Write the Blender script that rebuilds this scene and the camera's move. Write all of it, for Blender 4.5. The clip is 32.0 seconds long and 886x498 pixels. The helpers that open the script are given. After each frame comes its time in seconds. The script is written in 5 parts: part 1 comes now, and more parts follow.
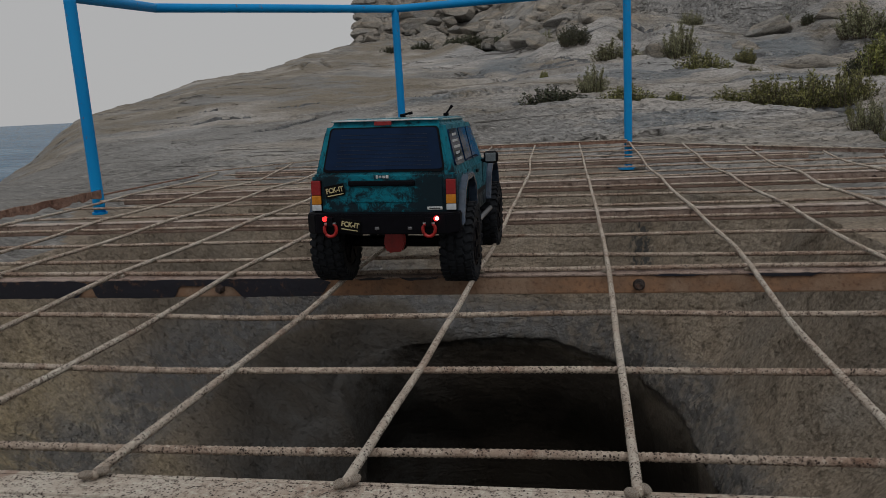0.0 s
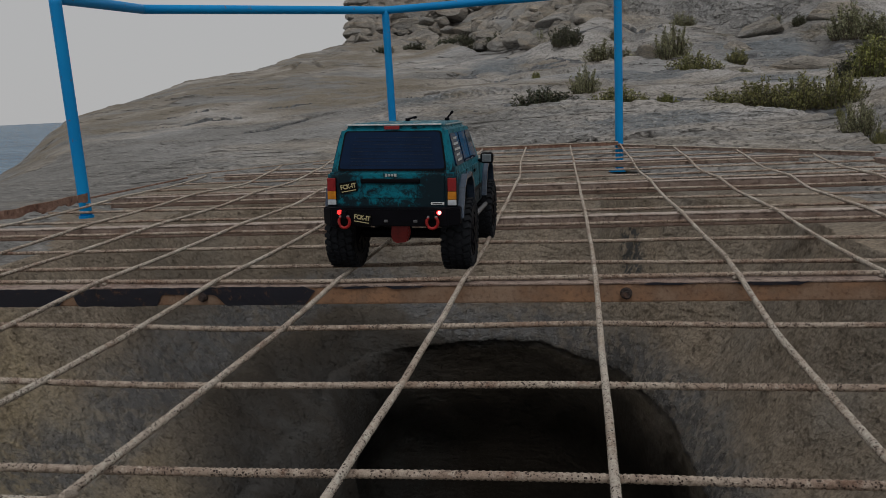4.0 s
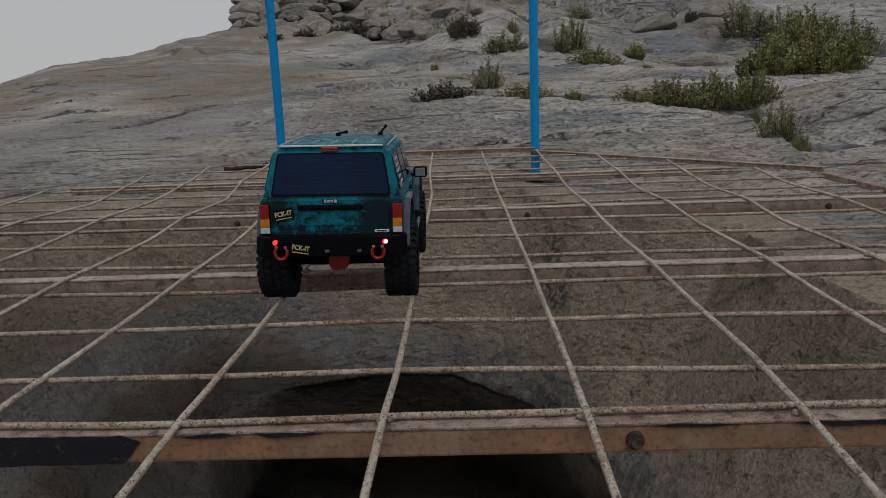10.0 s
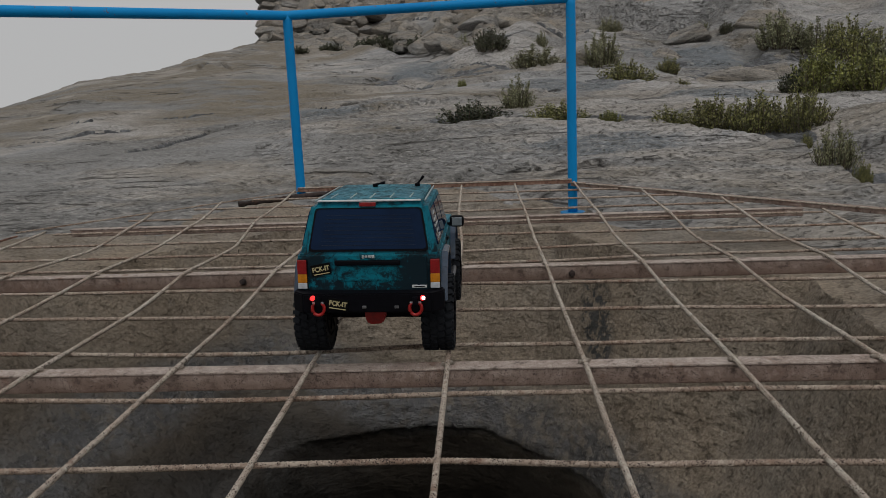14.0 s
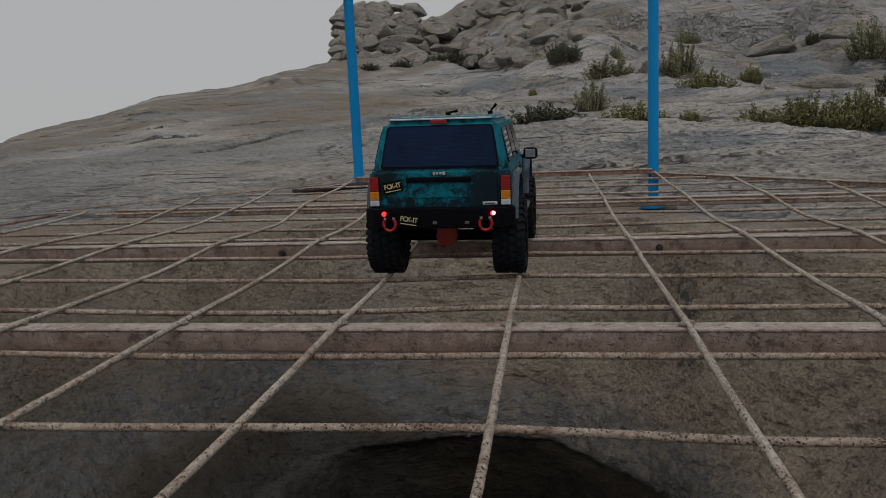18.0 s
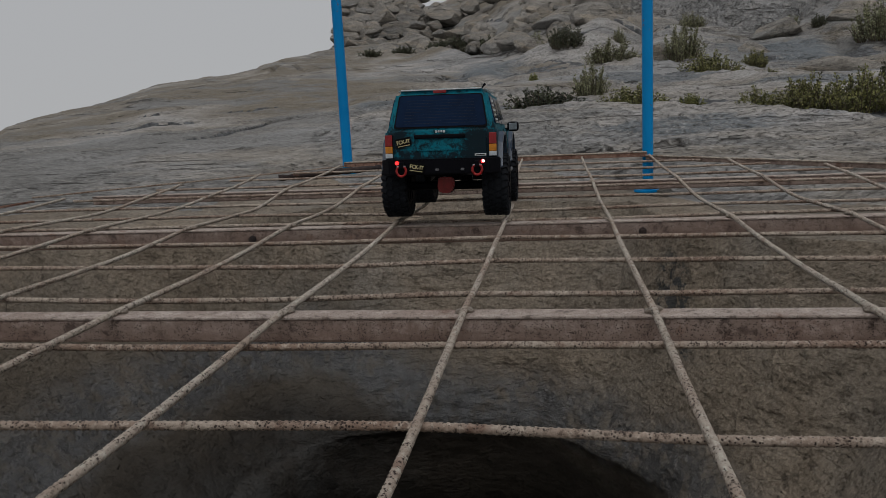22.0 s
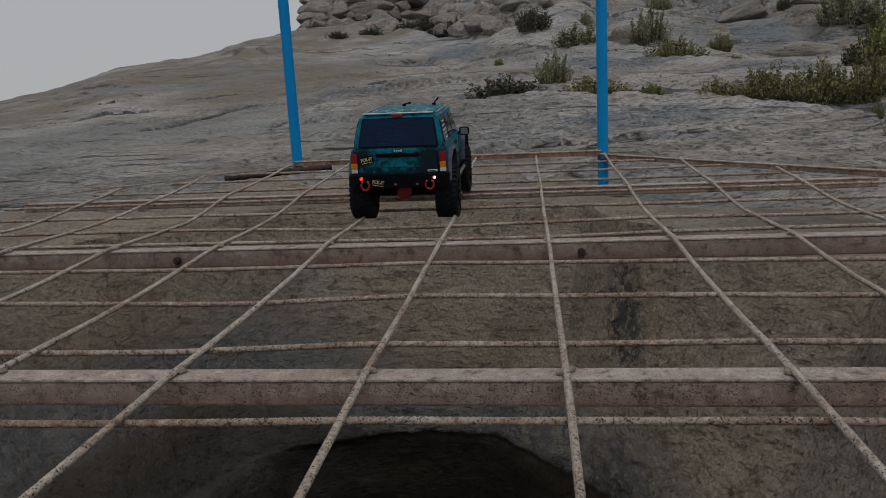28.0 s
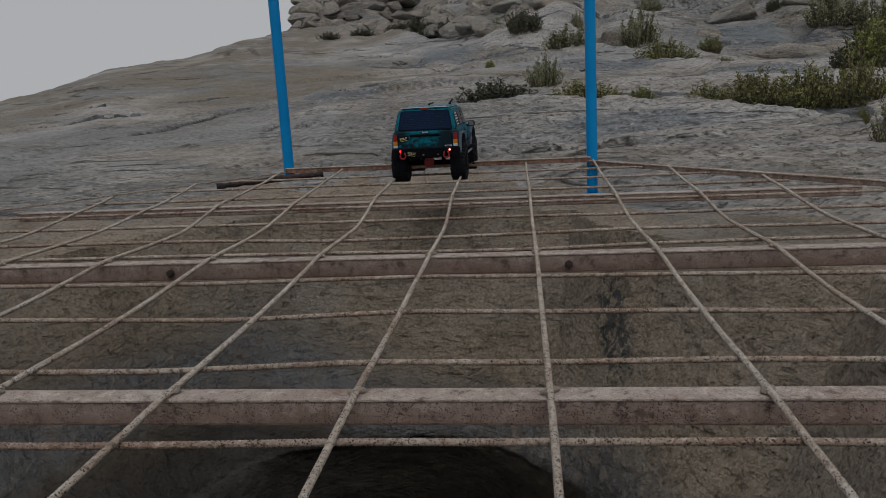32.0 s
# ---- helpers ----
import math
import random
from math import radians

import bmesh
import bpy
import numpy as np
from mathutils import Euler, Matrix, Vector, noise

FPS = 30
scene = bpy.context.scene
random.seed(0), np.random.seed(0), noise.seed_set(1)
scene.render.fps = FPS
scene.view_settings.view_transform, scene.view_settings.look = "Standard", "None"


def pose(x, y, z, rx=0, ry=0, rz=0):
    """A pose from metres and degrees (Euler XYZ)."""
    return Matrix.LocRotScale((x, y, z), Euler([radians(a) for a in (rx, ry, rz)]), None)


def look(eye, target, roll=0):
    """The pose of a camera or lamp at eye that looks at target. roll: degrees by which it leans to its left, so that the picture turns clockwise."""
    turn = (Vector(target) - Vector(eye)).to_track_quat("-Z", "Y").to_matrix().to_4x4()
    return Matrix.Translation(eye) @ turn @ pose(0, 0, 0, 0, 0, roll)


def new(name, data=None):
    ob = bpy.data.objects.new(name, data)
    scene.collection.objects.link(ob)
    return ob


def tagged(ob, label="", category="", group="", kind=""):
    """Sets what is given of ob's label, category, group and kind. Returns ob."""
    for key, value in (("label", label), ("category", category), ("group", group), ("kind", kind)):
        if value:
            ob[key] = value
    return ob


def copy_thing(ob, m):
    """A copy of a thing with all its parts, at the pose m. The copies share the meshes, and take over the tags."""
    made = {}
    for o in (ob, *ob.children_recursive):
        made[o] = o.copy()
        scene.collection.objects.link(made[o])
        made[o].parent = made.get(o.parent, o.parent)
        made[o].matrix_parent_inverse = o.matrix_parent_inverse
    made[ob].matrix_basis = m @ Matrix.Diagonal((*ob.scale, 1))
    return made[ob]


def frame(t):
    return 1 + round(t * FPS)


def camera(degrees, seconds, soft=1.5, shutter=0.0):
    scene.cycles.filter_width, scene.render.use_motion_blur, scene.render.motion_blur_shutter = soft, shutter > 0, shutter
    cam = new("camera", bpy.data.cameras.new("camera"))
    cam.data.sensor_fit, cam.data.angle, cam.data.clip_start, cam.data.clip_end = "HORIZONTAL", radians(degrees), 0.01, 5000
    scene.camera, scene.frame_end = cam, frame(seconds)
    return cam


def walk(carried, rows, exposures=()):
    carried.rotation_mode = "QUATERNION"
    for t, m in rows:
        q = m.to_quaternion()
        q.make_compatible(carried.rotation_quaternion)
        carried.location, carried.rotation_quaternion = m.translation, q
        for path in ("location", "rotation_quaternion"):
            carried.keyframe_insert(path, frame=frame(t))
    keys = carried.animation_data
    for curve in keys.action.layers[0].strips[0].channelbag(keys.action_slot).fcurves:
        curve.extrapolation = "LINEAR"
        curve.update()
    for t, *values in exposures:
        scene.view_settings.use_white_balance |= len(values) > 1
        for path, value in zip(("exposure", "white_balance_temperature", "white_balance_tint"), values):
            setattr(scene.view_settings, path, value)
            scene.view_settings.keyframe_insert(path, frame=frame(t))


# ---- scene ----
cam = camera(58.42, 32.0, 0.5)
PATH = [
    (0, (-0.0334, 0.1569, 0.2639), (-0.3786, 2.0925, -0.1028), -2.93),
    (0.5, (-0.0253, 0.1649, 0.2622), (-0.3700, 2.1007, -0.1037), -2.91),
    (1, (-0.0115, 0.1713, 0.2637), (-0.3629, 2.1055, -0.1038), -2.92),
    (1.5, (-0.0150, 0.1693, 0.2662), (-0.3609, 2.1046, -0.1010), -2.92),
    (2, (-0.0303, 0.1548, 0.2761), (-0.3607, 2.0926, -0.0926), -2.82),
    (2.5, (-0.0370, 0.1518, 0.2826), (-0.3612, 2.0895, -0.0916), -2.87),
    (3, (-0.0193, 0.1634, 0.2752), (-0.3597, 2.0997, -0.0918), -2.95),
    (3.5, (-0.0195, 0.1714, 0.2738), (-0.3561, 2.1083, -0.0941), -2.91),
    (5.5, (-0.0475, 0.2253, 0.2593), (-0.3535, 2.1678, -0.1057), -2.82),
    (6, (-0.0434, 0.3125, 0.2350), (-0.3669, 2.2536, -0.1222), -2.83),
    (6.5, (-0.0576, 0.3696, 0.2489), (-0.3663, 2.3089, -0.1304), -2.91),
    (7, (-0.0863, 0.4357, 0.2128), (-0.3745, 2.3831, -0.1403), -2.60),
    (7.5, (-0.1127, 0.4519, 0.1922), (-0.3721, 2.4055, -0.1487), -2.26),
    (8, (-0.1177, 0.5011, 0.2270), (-0.3741, 2.4456, -0.1645), -2.53),
    (8.5, (-0.0921, 0.4979, 0.2760), (-0.3282, 2.4413, -0.1333), -2.75),
    (9, (-0.1154, 0.5539, 0.3170), (-0.3149, 2.5007, -0.0960), -2.78),
    (9.5, (-0.1122, 0.5941, 0.3268), (-0.2533, 2.5471, -0.0805), -2.58),
    (10, (-0.1039, 0.6331, 0.3196), (-0.1697, 2.5901, -0.0875), -2.08),
    (10.5, (-0.1216, 0.6831, 0.3460), (-0.1640, 2.6384, -0.0723), -2.12),
    (11, (-0.1034, 0.7438, 0.3600), (-0.1556, 2.6989, -0.0581), -2.20),
    (11.5, (-0.1076, 0.8020, 0.3541), (-0.1564, 2.7588, -0.0568), -2.17),
    (12, (-0.1062, 0.8342, 0.3112), (-0.1599, 2.7990, -0.0582), -2.06),
    (12.5, (-0.1284, 0.8641, 0.3436), (-0.2193, 2.8225, -0.0521), -2.19),
    (13, (-0.0943, 0.8917, 0.3874), (-0.2377, 2.8440, -0.0227), -2.60),
    (13.5, (-0.1085, 0.8911, 0.3994), (-0.2452, 2.8460, -0.0001), -2.45),
    (15.5, (-0.1357, 0.9857, 0.3145), (-0.2608, 2.9521, -0.0286), -2.18),
    (16, (-0.1358, 1.0125, 0.3067), (-0.2703, 2.9782, -0.0368), -2.17),
    (16.5, (-0.1240, 1.0341, 0.2882), (-0.2915, 2.9991, -0.0447), -2.19),
    (17, (-0.1260, 1.0493, 0.2777), (-0.3510, 3.0096, -0.0486), -2.23),
    (17.5, (-0.1331, 1.0671, 0.2563), (-0.4124, 3.0220, -0.0606), -2.31),
    (18, (-0.1334, 1.1140, 0.2346), (-0.4343, 3.0660, -0.0805), -2.28),
    (18.5, (-0.1292, 1.1673, 0.2146), (-0.4494, 3.1167, -0.0976), -2.33),
    (19, (-0.1063, 1.1926, 0.2002), (-0.4608, 3.1362, -0.1106), -2.50),
    (19.5, (-0.0947, 1.1928, 0.1998), (-0.4535, 3.1353, -0.1132), -2.50),
    (20, (-0.0854, 1.1889, 0.2025), (-0.4426, 3.1305, -0.1177), -2.57),
    (20.5, (-0.0889, 1.1784, 0.2136), (-0.4336, 3.1203, -0.1189), -2.56),
    (21, (-0.0778, 1.1852, 0.2188), (-0.4220, 3.1261, -0.1194), -2.61),
    (21.5, (-0.0824, 1.1830, 0.2192), (-0.4127, 3.1252, -0.1251), -2.62),
    (22, (-0.0829, 1.1811, 0.2166), (-0.4003, 3.1253, -0.1285), -2.64),
    (22.5, (-0.0905, 1.1790, 0.2251), (-0.3987, 3.1247, -0.1200), -2.65),
    (23, (-0.0826, 1.1811, 0.2334), (-0.3856, 3.1264, -0.1187), -2.71),
    (23.5, (-0.0674, 1.1891, 0.2275), (-0.3654, 3.1357, -0.1217), -2.64),
    (24, (-0.0786, 1.1876, 0.2214), (-0.3540, 3.1384, -0.1228), -2.49),
    (24.5, (-0.0637, 1.1970, 0.2164), (-0.3357, 3.1488, -0.1244), -2.45),
    (25, (-0.0575, 1.2072, 0.2177), (-0.3252, 3.1590, -0.1267), -2.45),
    (25.5, (-0.0302, 1.2458, 0.2405), (-0.2989, 3.1915, -0.1365), -2.67),
    (27.5, (-0.0211, 1.2642, 0.2723), (-0.2779, 3.2074, -0.1255), -2.71),
    (28, (-0.0174, 1.2637, 0.2786), (-0.2693, 3.2073, -0.1199), -2.77),
    (28.5, (-0.0255, 1.2612, 0.2879), (-0.2776, 3.2049, -0.1102), -2.75),
    (29, (-0.0250, 1.2568, 0.2936), (-0.2746, 3.2000, -0.1085), -2.84),
    (29.5, (-0.0205, 1.2560, 0.2943), (-0.2652, 3.2001, -0.1066), -2.80),
    (30, (-0.0219, 1.2534, 0.2934), (-0.2635, 3.1979, -0.1075), -2.79),
    (30.5, (-0.0120, 1.2572, 0.2917), (-0.2508, 3.2016, -0.1109), -2.79),
    (31, (-0.0110, 1.2546, 0.2931), (-0.2492, 3.1991, -0.1096), -2.86),
    (31.5, (-0.0111, 1.2499, 0.2973), (-0.2467, 3.1953, -0.1030), -2.81),
    (32, (-0.0089, 1.2472, 0.3071), (-0.2419, 3.1926, -0.0943), -2.86),
]
walk(cam, [(t, look(eye, target, roll)) for t, eye, target, roll in PATH], [(0, 0.02, 6500, 10), (6, 0.05, 6480, 10), (10, 0.06, 6450, 10), (13, 0.1, 6500, 10), (17, 0.0, 6480, 10), (20, -0.03, 6370, 10), (25, -0.05, 6330, 10), (32, -0.05, 6290, 10)])

# ---- world and light ----
world = bpy.data.worlds.new("overcast")
scene.world = world
world.use_nodes = True
wn, wl = world.node_tree.nodes, world.node_tree.links
sky = wn.new("ShaderNodeTexSky")
sky.sky_type, sky.sun_disc = "NISHITA", False
sky.sun_elevation, sky.sun_rotation = radians(60), radians(168)
sky_bg = wn["Background"]
sky_bg.inputs["Strength"].default_value = 0.1
haze = wn.new("ShaderNodeMix")
haze.data_type = "RGBA"
haze.inputs[0].default_value = 0.985
haze.inputs[7].default_value = (4.24, 4.24, 4.26, 1)
wl.new(sky.outputs[0], haze.inputs[6])
wl.new(haze.outputs[2], sky_bg.inputs["Color"])
sun = new("sun", bpy.data.lights.new("sun", "SUN"))
sun.data.energy, sun.data.angle, sun.data.color = 1.0, radians(50), (1.0, 0.98, 0.95)
sun.matrix_world = look((1.2, -5.5, 10), (0, 0, 0))

# ---- small tools ----


def mesh_from(verts, faces, smooth=False):
    me = bpy.data.meshes.new("mesh")
    me.from_pydata([tuple(v) for v in verts], [], faces)
    if smooth:
        me.polygons.foreach_set("use_smooth", [True] * len(me.polygons))
    me.update()
    return me


def mesh_bm(bm, smooth=False):
    bmesh.ops.recalc_face_normals(bm, faces=bm.faces)
    me = bpy.data.meshes.new("mesh")
    bm.to_mesh(me)
    bm.free()
    if smooth:
        me.polygons.foreach_set("use_smooth", [True] * len(me.polygons))
    return me


def part(name, shape, material, parent=None, label="", smooth=False, at=None):
    """Links one mesh object, under a thing or a part when a parent is given."""
    me = shape if isinstance(shape, bpy.types.Mesh) else mesh_bm(shape, smooth)
    if material and not me.materials:
        me.materials.append(material)
    ob = new(name, me)
    if parent:
        ob.parent = parent
    if at is not None:
        ob.matrix_basis = at
    if label:
        ob["label"] = label
    return ob


def empty(name, m=None):
    ob = new(name)
    ob.empty_display_size = 0.05
    if m is not None:
        ob.matrix_basis = m
    return ob


def box(size, at=(0, 0, 0), bevel=0.0, bm=None, turn=None, segments=2):
    bm = bm or bmesh.new()
    m = Matrix.Translation(at) @ (turn or Matrix()) @ Matrix.Diagonal((*size, 1))
    made = bmesh.ops.create_cube(bm, size=1, matrix=m)
    if bevel:
        edges = list({e for v in made["verts"] for e in v.link_edges})
        bmesh.ops.bevel(bm, geom=edges, offset=bevel, segments=segments, affect="EDGES", profile=0.6)
    return bm


def rod(a, b, r, n=12, bm=None, r2=None, bevel=0.0):
    bm = bm or bmesh.new()
    a, b = Vector(a), Vector(b)
    m = Matrix.Translation((a + b) / 2) @ (b - a).to_track_quat("Z", "Y").to_matrix().to_4x4()
    made = bmesh.ops.create_cone(bm, cap_ends=True, segments=n, radius1=r, radius2=r if r2 is None else r2, depth=(b - a).length, matrix=m)
    if bevel:
        edges = [e for e in {e for v in made["verts"] for e in v.link_edges} if any(len(f.verts) > 4 for f in e.link_faces)]
        bmesh.ops.bevel(bm, geom=edges, offset=bevel, segments=2, affect="EDGES")
    return bm


def prism(outline, depth, axis="x", at=0.0, bevel=0.0, bm=None, segments=2):
    """A flat outline pushed through: axis x takes (y, z) pairs, axis y takes (x, z), axis z takes (x, y)."""
    bm = bm or bmesh.new()
    put = {"x": lambda a, b, d: (d, a, b), "y": lambda a, b, d: (a, d, b), "z": lambda a, b, d: (a, b, d)}[axis]
    lo = [bm.verts.new(put(a, b, at - depth / 2)) for a, b in outline]
    hi = [bm.verts.new(put(a, b, at + depth / 2)) for a, b in outline]
    n = len(outline)
    made = [bm.faces.new(lo), bm.faces.new(hi[::-1])]
    made += [bm.faces.new((lo[i], hi[i], hi[(i + 1) % n], lo[(i + 1) % n])) for i in range(n)]
    bmesh.ops.recalc_face_normals(bm, faces=made)
    if bevel:
        bmesh.ops.bevel(bm, geom=list({e for f in made for e in f.edges}), offset=bevel, segments=segments, affect="EDGES")
    return bm


def sweep(points, radius, n=8, ribs=0.0, pitch=0.009, caps=True):
    """A tube along a run of points; ribs gives it the oblique ribs of a reinforcing bar."""
    pts = np.array(points, float)
    tan = np.gradient(pts, axis=0)
    tan /= np.linalg.norm(tan, axis=1)[:, None]
    ref = np.where(np.abs(tan[:, 2:]) > 0.9, np.array([[0.0, 1.0, 0.0]]), np.array([[0.0, 0.0, 1.0]]))
    right = np.cross(tan, ref)
    right /= np.linalg.norm(right, axis=1)[:, None]
    up = np.cross(right, tan)
    run = np.r_[0, np.cumsum(np.linalg.norm(np.diff(pts, axis=0), axis=1))]
    ang = np.arange(n) * 2 * math.pi / n
    rad = np.full((len(pts), n), float(radius))
    if ribs:
        rad *= 1 + ribs * np.clip(np.cos(2 * math.pi * run[:, None] / pitch + np.abs(((ang / math.pi + 0.5) % 2) - 1)[None] * 2.6), -0.3, 1)
    verts = pts[:, None] + rad[..., None] * (np.cos(ang)[None, :, None] * right[:, None] + np.sin(ang)[None, :, None] * up[:, None])
    i, k = np.meshgrid(np.arange(len(pts) - 1), np.arange(n), indexing="ij")
    k2 = (k + 1) % n
    faces = np.stack([i * n + k, i * n + k2, (i + 1) * n + k2, (i + 1) * n + k], -1).reshape(-1, 4).tolist()
    if caps:
        faces += [list(range(n))[::-1], [(len(pts) - 1) * n + j for j in range(n)]]
    return mesh_from(verts.reshape(-1, 3), faces, smooth=True)


rng = np.random.default_rng(7)
LATTICE = rng.random((256, 256))


def vnoise(x, y, shift=0):
    """Smooth noise from 0 to 1 on a plane."""
    x, y = np.asarray(x, float) + 37.3 * shift, np.asarray(y, float) + 91.7 * shift
    ix, iy = np.floor(x).astype(int), np.floor(y).astype(int)
    fx, fy = x - ix, y - iy
    fx, fy = fx * fx * (3 - 2 * fx), fy * fy * (3 - 2 * fy)
    g = lambda a, b: LATTICE[(ix + a) & 255, (iy + b) & 255]  # noqa: E731
    return (g(0, 0) * (1 - fx) + g(1, 0) * fx) * (1 - fy) + (g(0, 1) * (1 - fx) + g(1, 1) * fx) * fy


def fbm(x, y, octaves=4, shift=0):
    total, amp, size = 0, 0.5, 1.0
    for o in range(octaves):
        total = total + amp * (vnoise(x * size, y * size, shift + o) - 0.5)
        amp, size = amp * 0.5, size * 2.03
    return total


def soft(a, b, x):
    s = np.clip((np.asarray(x, float) - a) / (b - a), 0, 1)
    return s * s * (3 - 2 * s)


# ---- materials ----


class Nodes:
    """A short way to write node materials."""

    def __init__(self, name, rough=0.6, metal=0.0):
        self.mat = bpy.data.materials.new(name)
        self.mat.use_nodes = True
        self.tree = self.mat.node_tree
        self.b = self.tree.nodes["Principled BSDF"]
        self.b.inputs["Roughness"].default_value = rough
        self.b.inputs["Metallic"].default_value = metal
        self.coord = self.tree.nodes.new("ShaderNodeTexCoord").outputs["Object"]

    def put(self, socket, value):
        if isinstance(value, bpy.types.NodeSocket):
            self.tree.links.new(value, socket)
        else:
            socket.default_value = value

    def noise(self, scale, detail=4.0, rough=0.55, warp=0.0, vector=None):
        n = self.tree.nodes.new("ShaderNodeTexNoise")
        n.inputs["Scale"].default_value, n.inputs["Detail"].default_value = scale, detail
        n.inputs["Roughness"].default_value, n.inputs["Distortion"].default_value = rough, warp
        self.tree.links.new(vector or self.coord, n.inputs["Vector"])
        return n.outputs["Fac"]

    def cells(self, scale, feature="F1", vector=None):
        n = self.tree.nodes.new("ShaderNodeTexVoronoi")
        n.inputs["Scale"].default_value, n.feature = scale, feature
        self.tree.links.new(vector or self.coord, n.inputs["Vector"])
        return n.outputs["Distance"]

    def stretch(self, scale, turn=(0, 0, 0)):
        n = self.tree.nodes.new("ShaderNodeMapping")
        n.inputs["Scale"].default_value, n.inputs["Rotation"].default_value = scale, [radians(a) for a in turn]
        self.tree.links.new(self.coord, n.inputs["Vector"])
        return n.outputs["Vector"]

    def ramp(self, fac, *stops):
        n = self.tree.nodes.new("ShaderNodeValToRGB")
        e = n.color_ramp.elements
        while len(e) < len(stops):
            e.new(0.5)
        for el, (pos, col) in zip(e, stops):
            el.position = pos
            el.color = (*col, 1) if isinstance(col, tuple) else (col, col, col, 1)
        self.put(n.inputs["Fac"], fac)
        return n.outputs["Color"]

    def mix(self, fac, a, b, kind="MIX"):
        n = self.tree.nodes.new("ShaderNodeMix")
        n.data_type, n.blend_type = "RGBA", kind
        self.put(n.inputs[0], fac)
        self.put(n.inputs[6], a if isinstance(a, bpy.types.NodeSocket) else (*a, 1))
        self.put(n.inputs[7], b if isinstance(b, bpy.types.NodeSocket) else (*b, 1))
        return n.outputs[2]

    def math(self, op, a, b=0.0):
        n = self.tree.nodes.new("ShaderNodeMath")
        n.operation = op
        self.put(n.inputs[0], a)
        self.put(n.inputs[1], b)
        return n.outputs[0]

    def random(self):
        return self.tree.nodes.new("ShaderNodeObjectInfo").outputs["Random"]

    def bump(self, *layers):
        normal = None
        for height, strength, distance in layers:
            n = self.tree.nodes.new("ShaderNodeBump")
            n.inputs["Strength"].default_value, n.inputs["Distance"].default_value = strength, distance
            self.put(n.inputs["Height"], height)
            if normal:
                self.tree.links.new(normal, n.inputs["Normal"])
            normal = n.outputs["Normal"]
        self.tree.links.new(normal, self.b.inputs["Normal"])

    def colour(self, value):
        self.put(self.b.inputs["Base Color"], value if isinstance(value, bpy.types.NodeSocket) else (*value, 1))
        return self

    def rough(self, value):
        self.put(self.b.inputs["Roughness"], value)


LICHEN_SHADE = (((-1.15, 12.3), (0.9, 2.2)), ((0.65, 9.0), (1.5, 1.1)), ((0.55, 5.45), (1.1, 0.55)), ((2.5, 12.1), (1.6, 1.5)), ((-1.45, 7.5), (0.8, 0.8)), ((1.7, 7.4), (0.9, 0.6)), ((2.9, 9.2), (1.2, 1.0)))


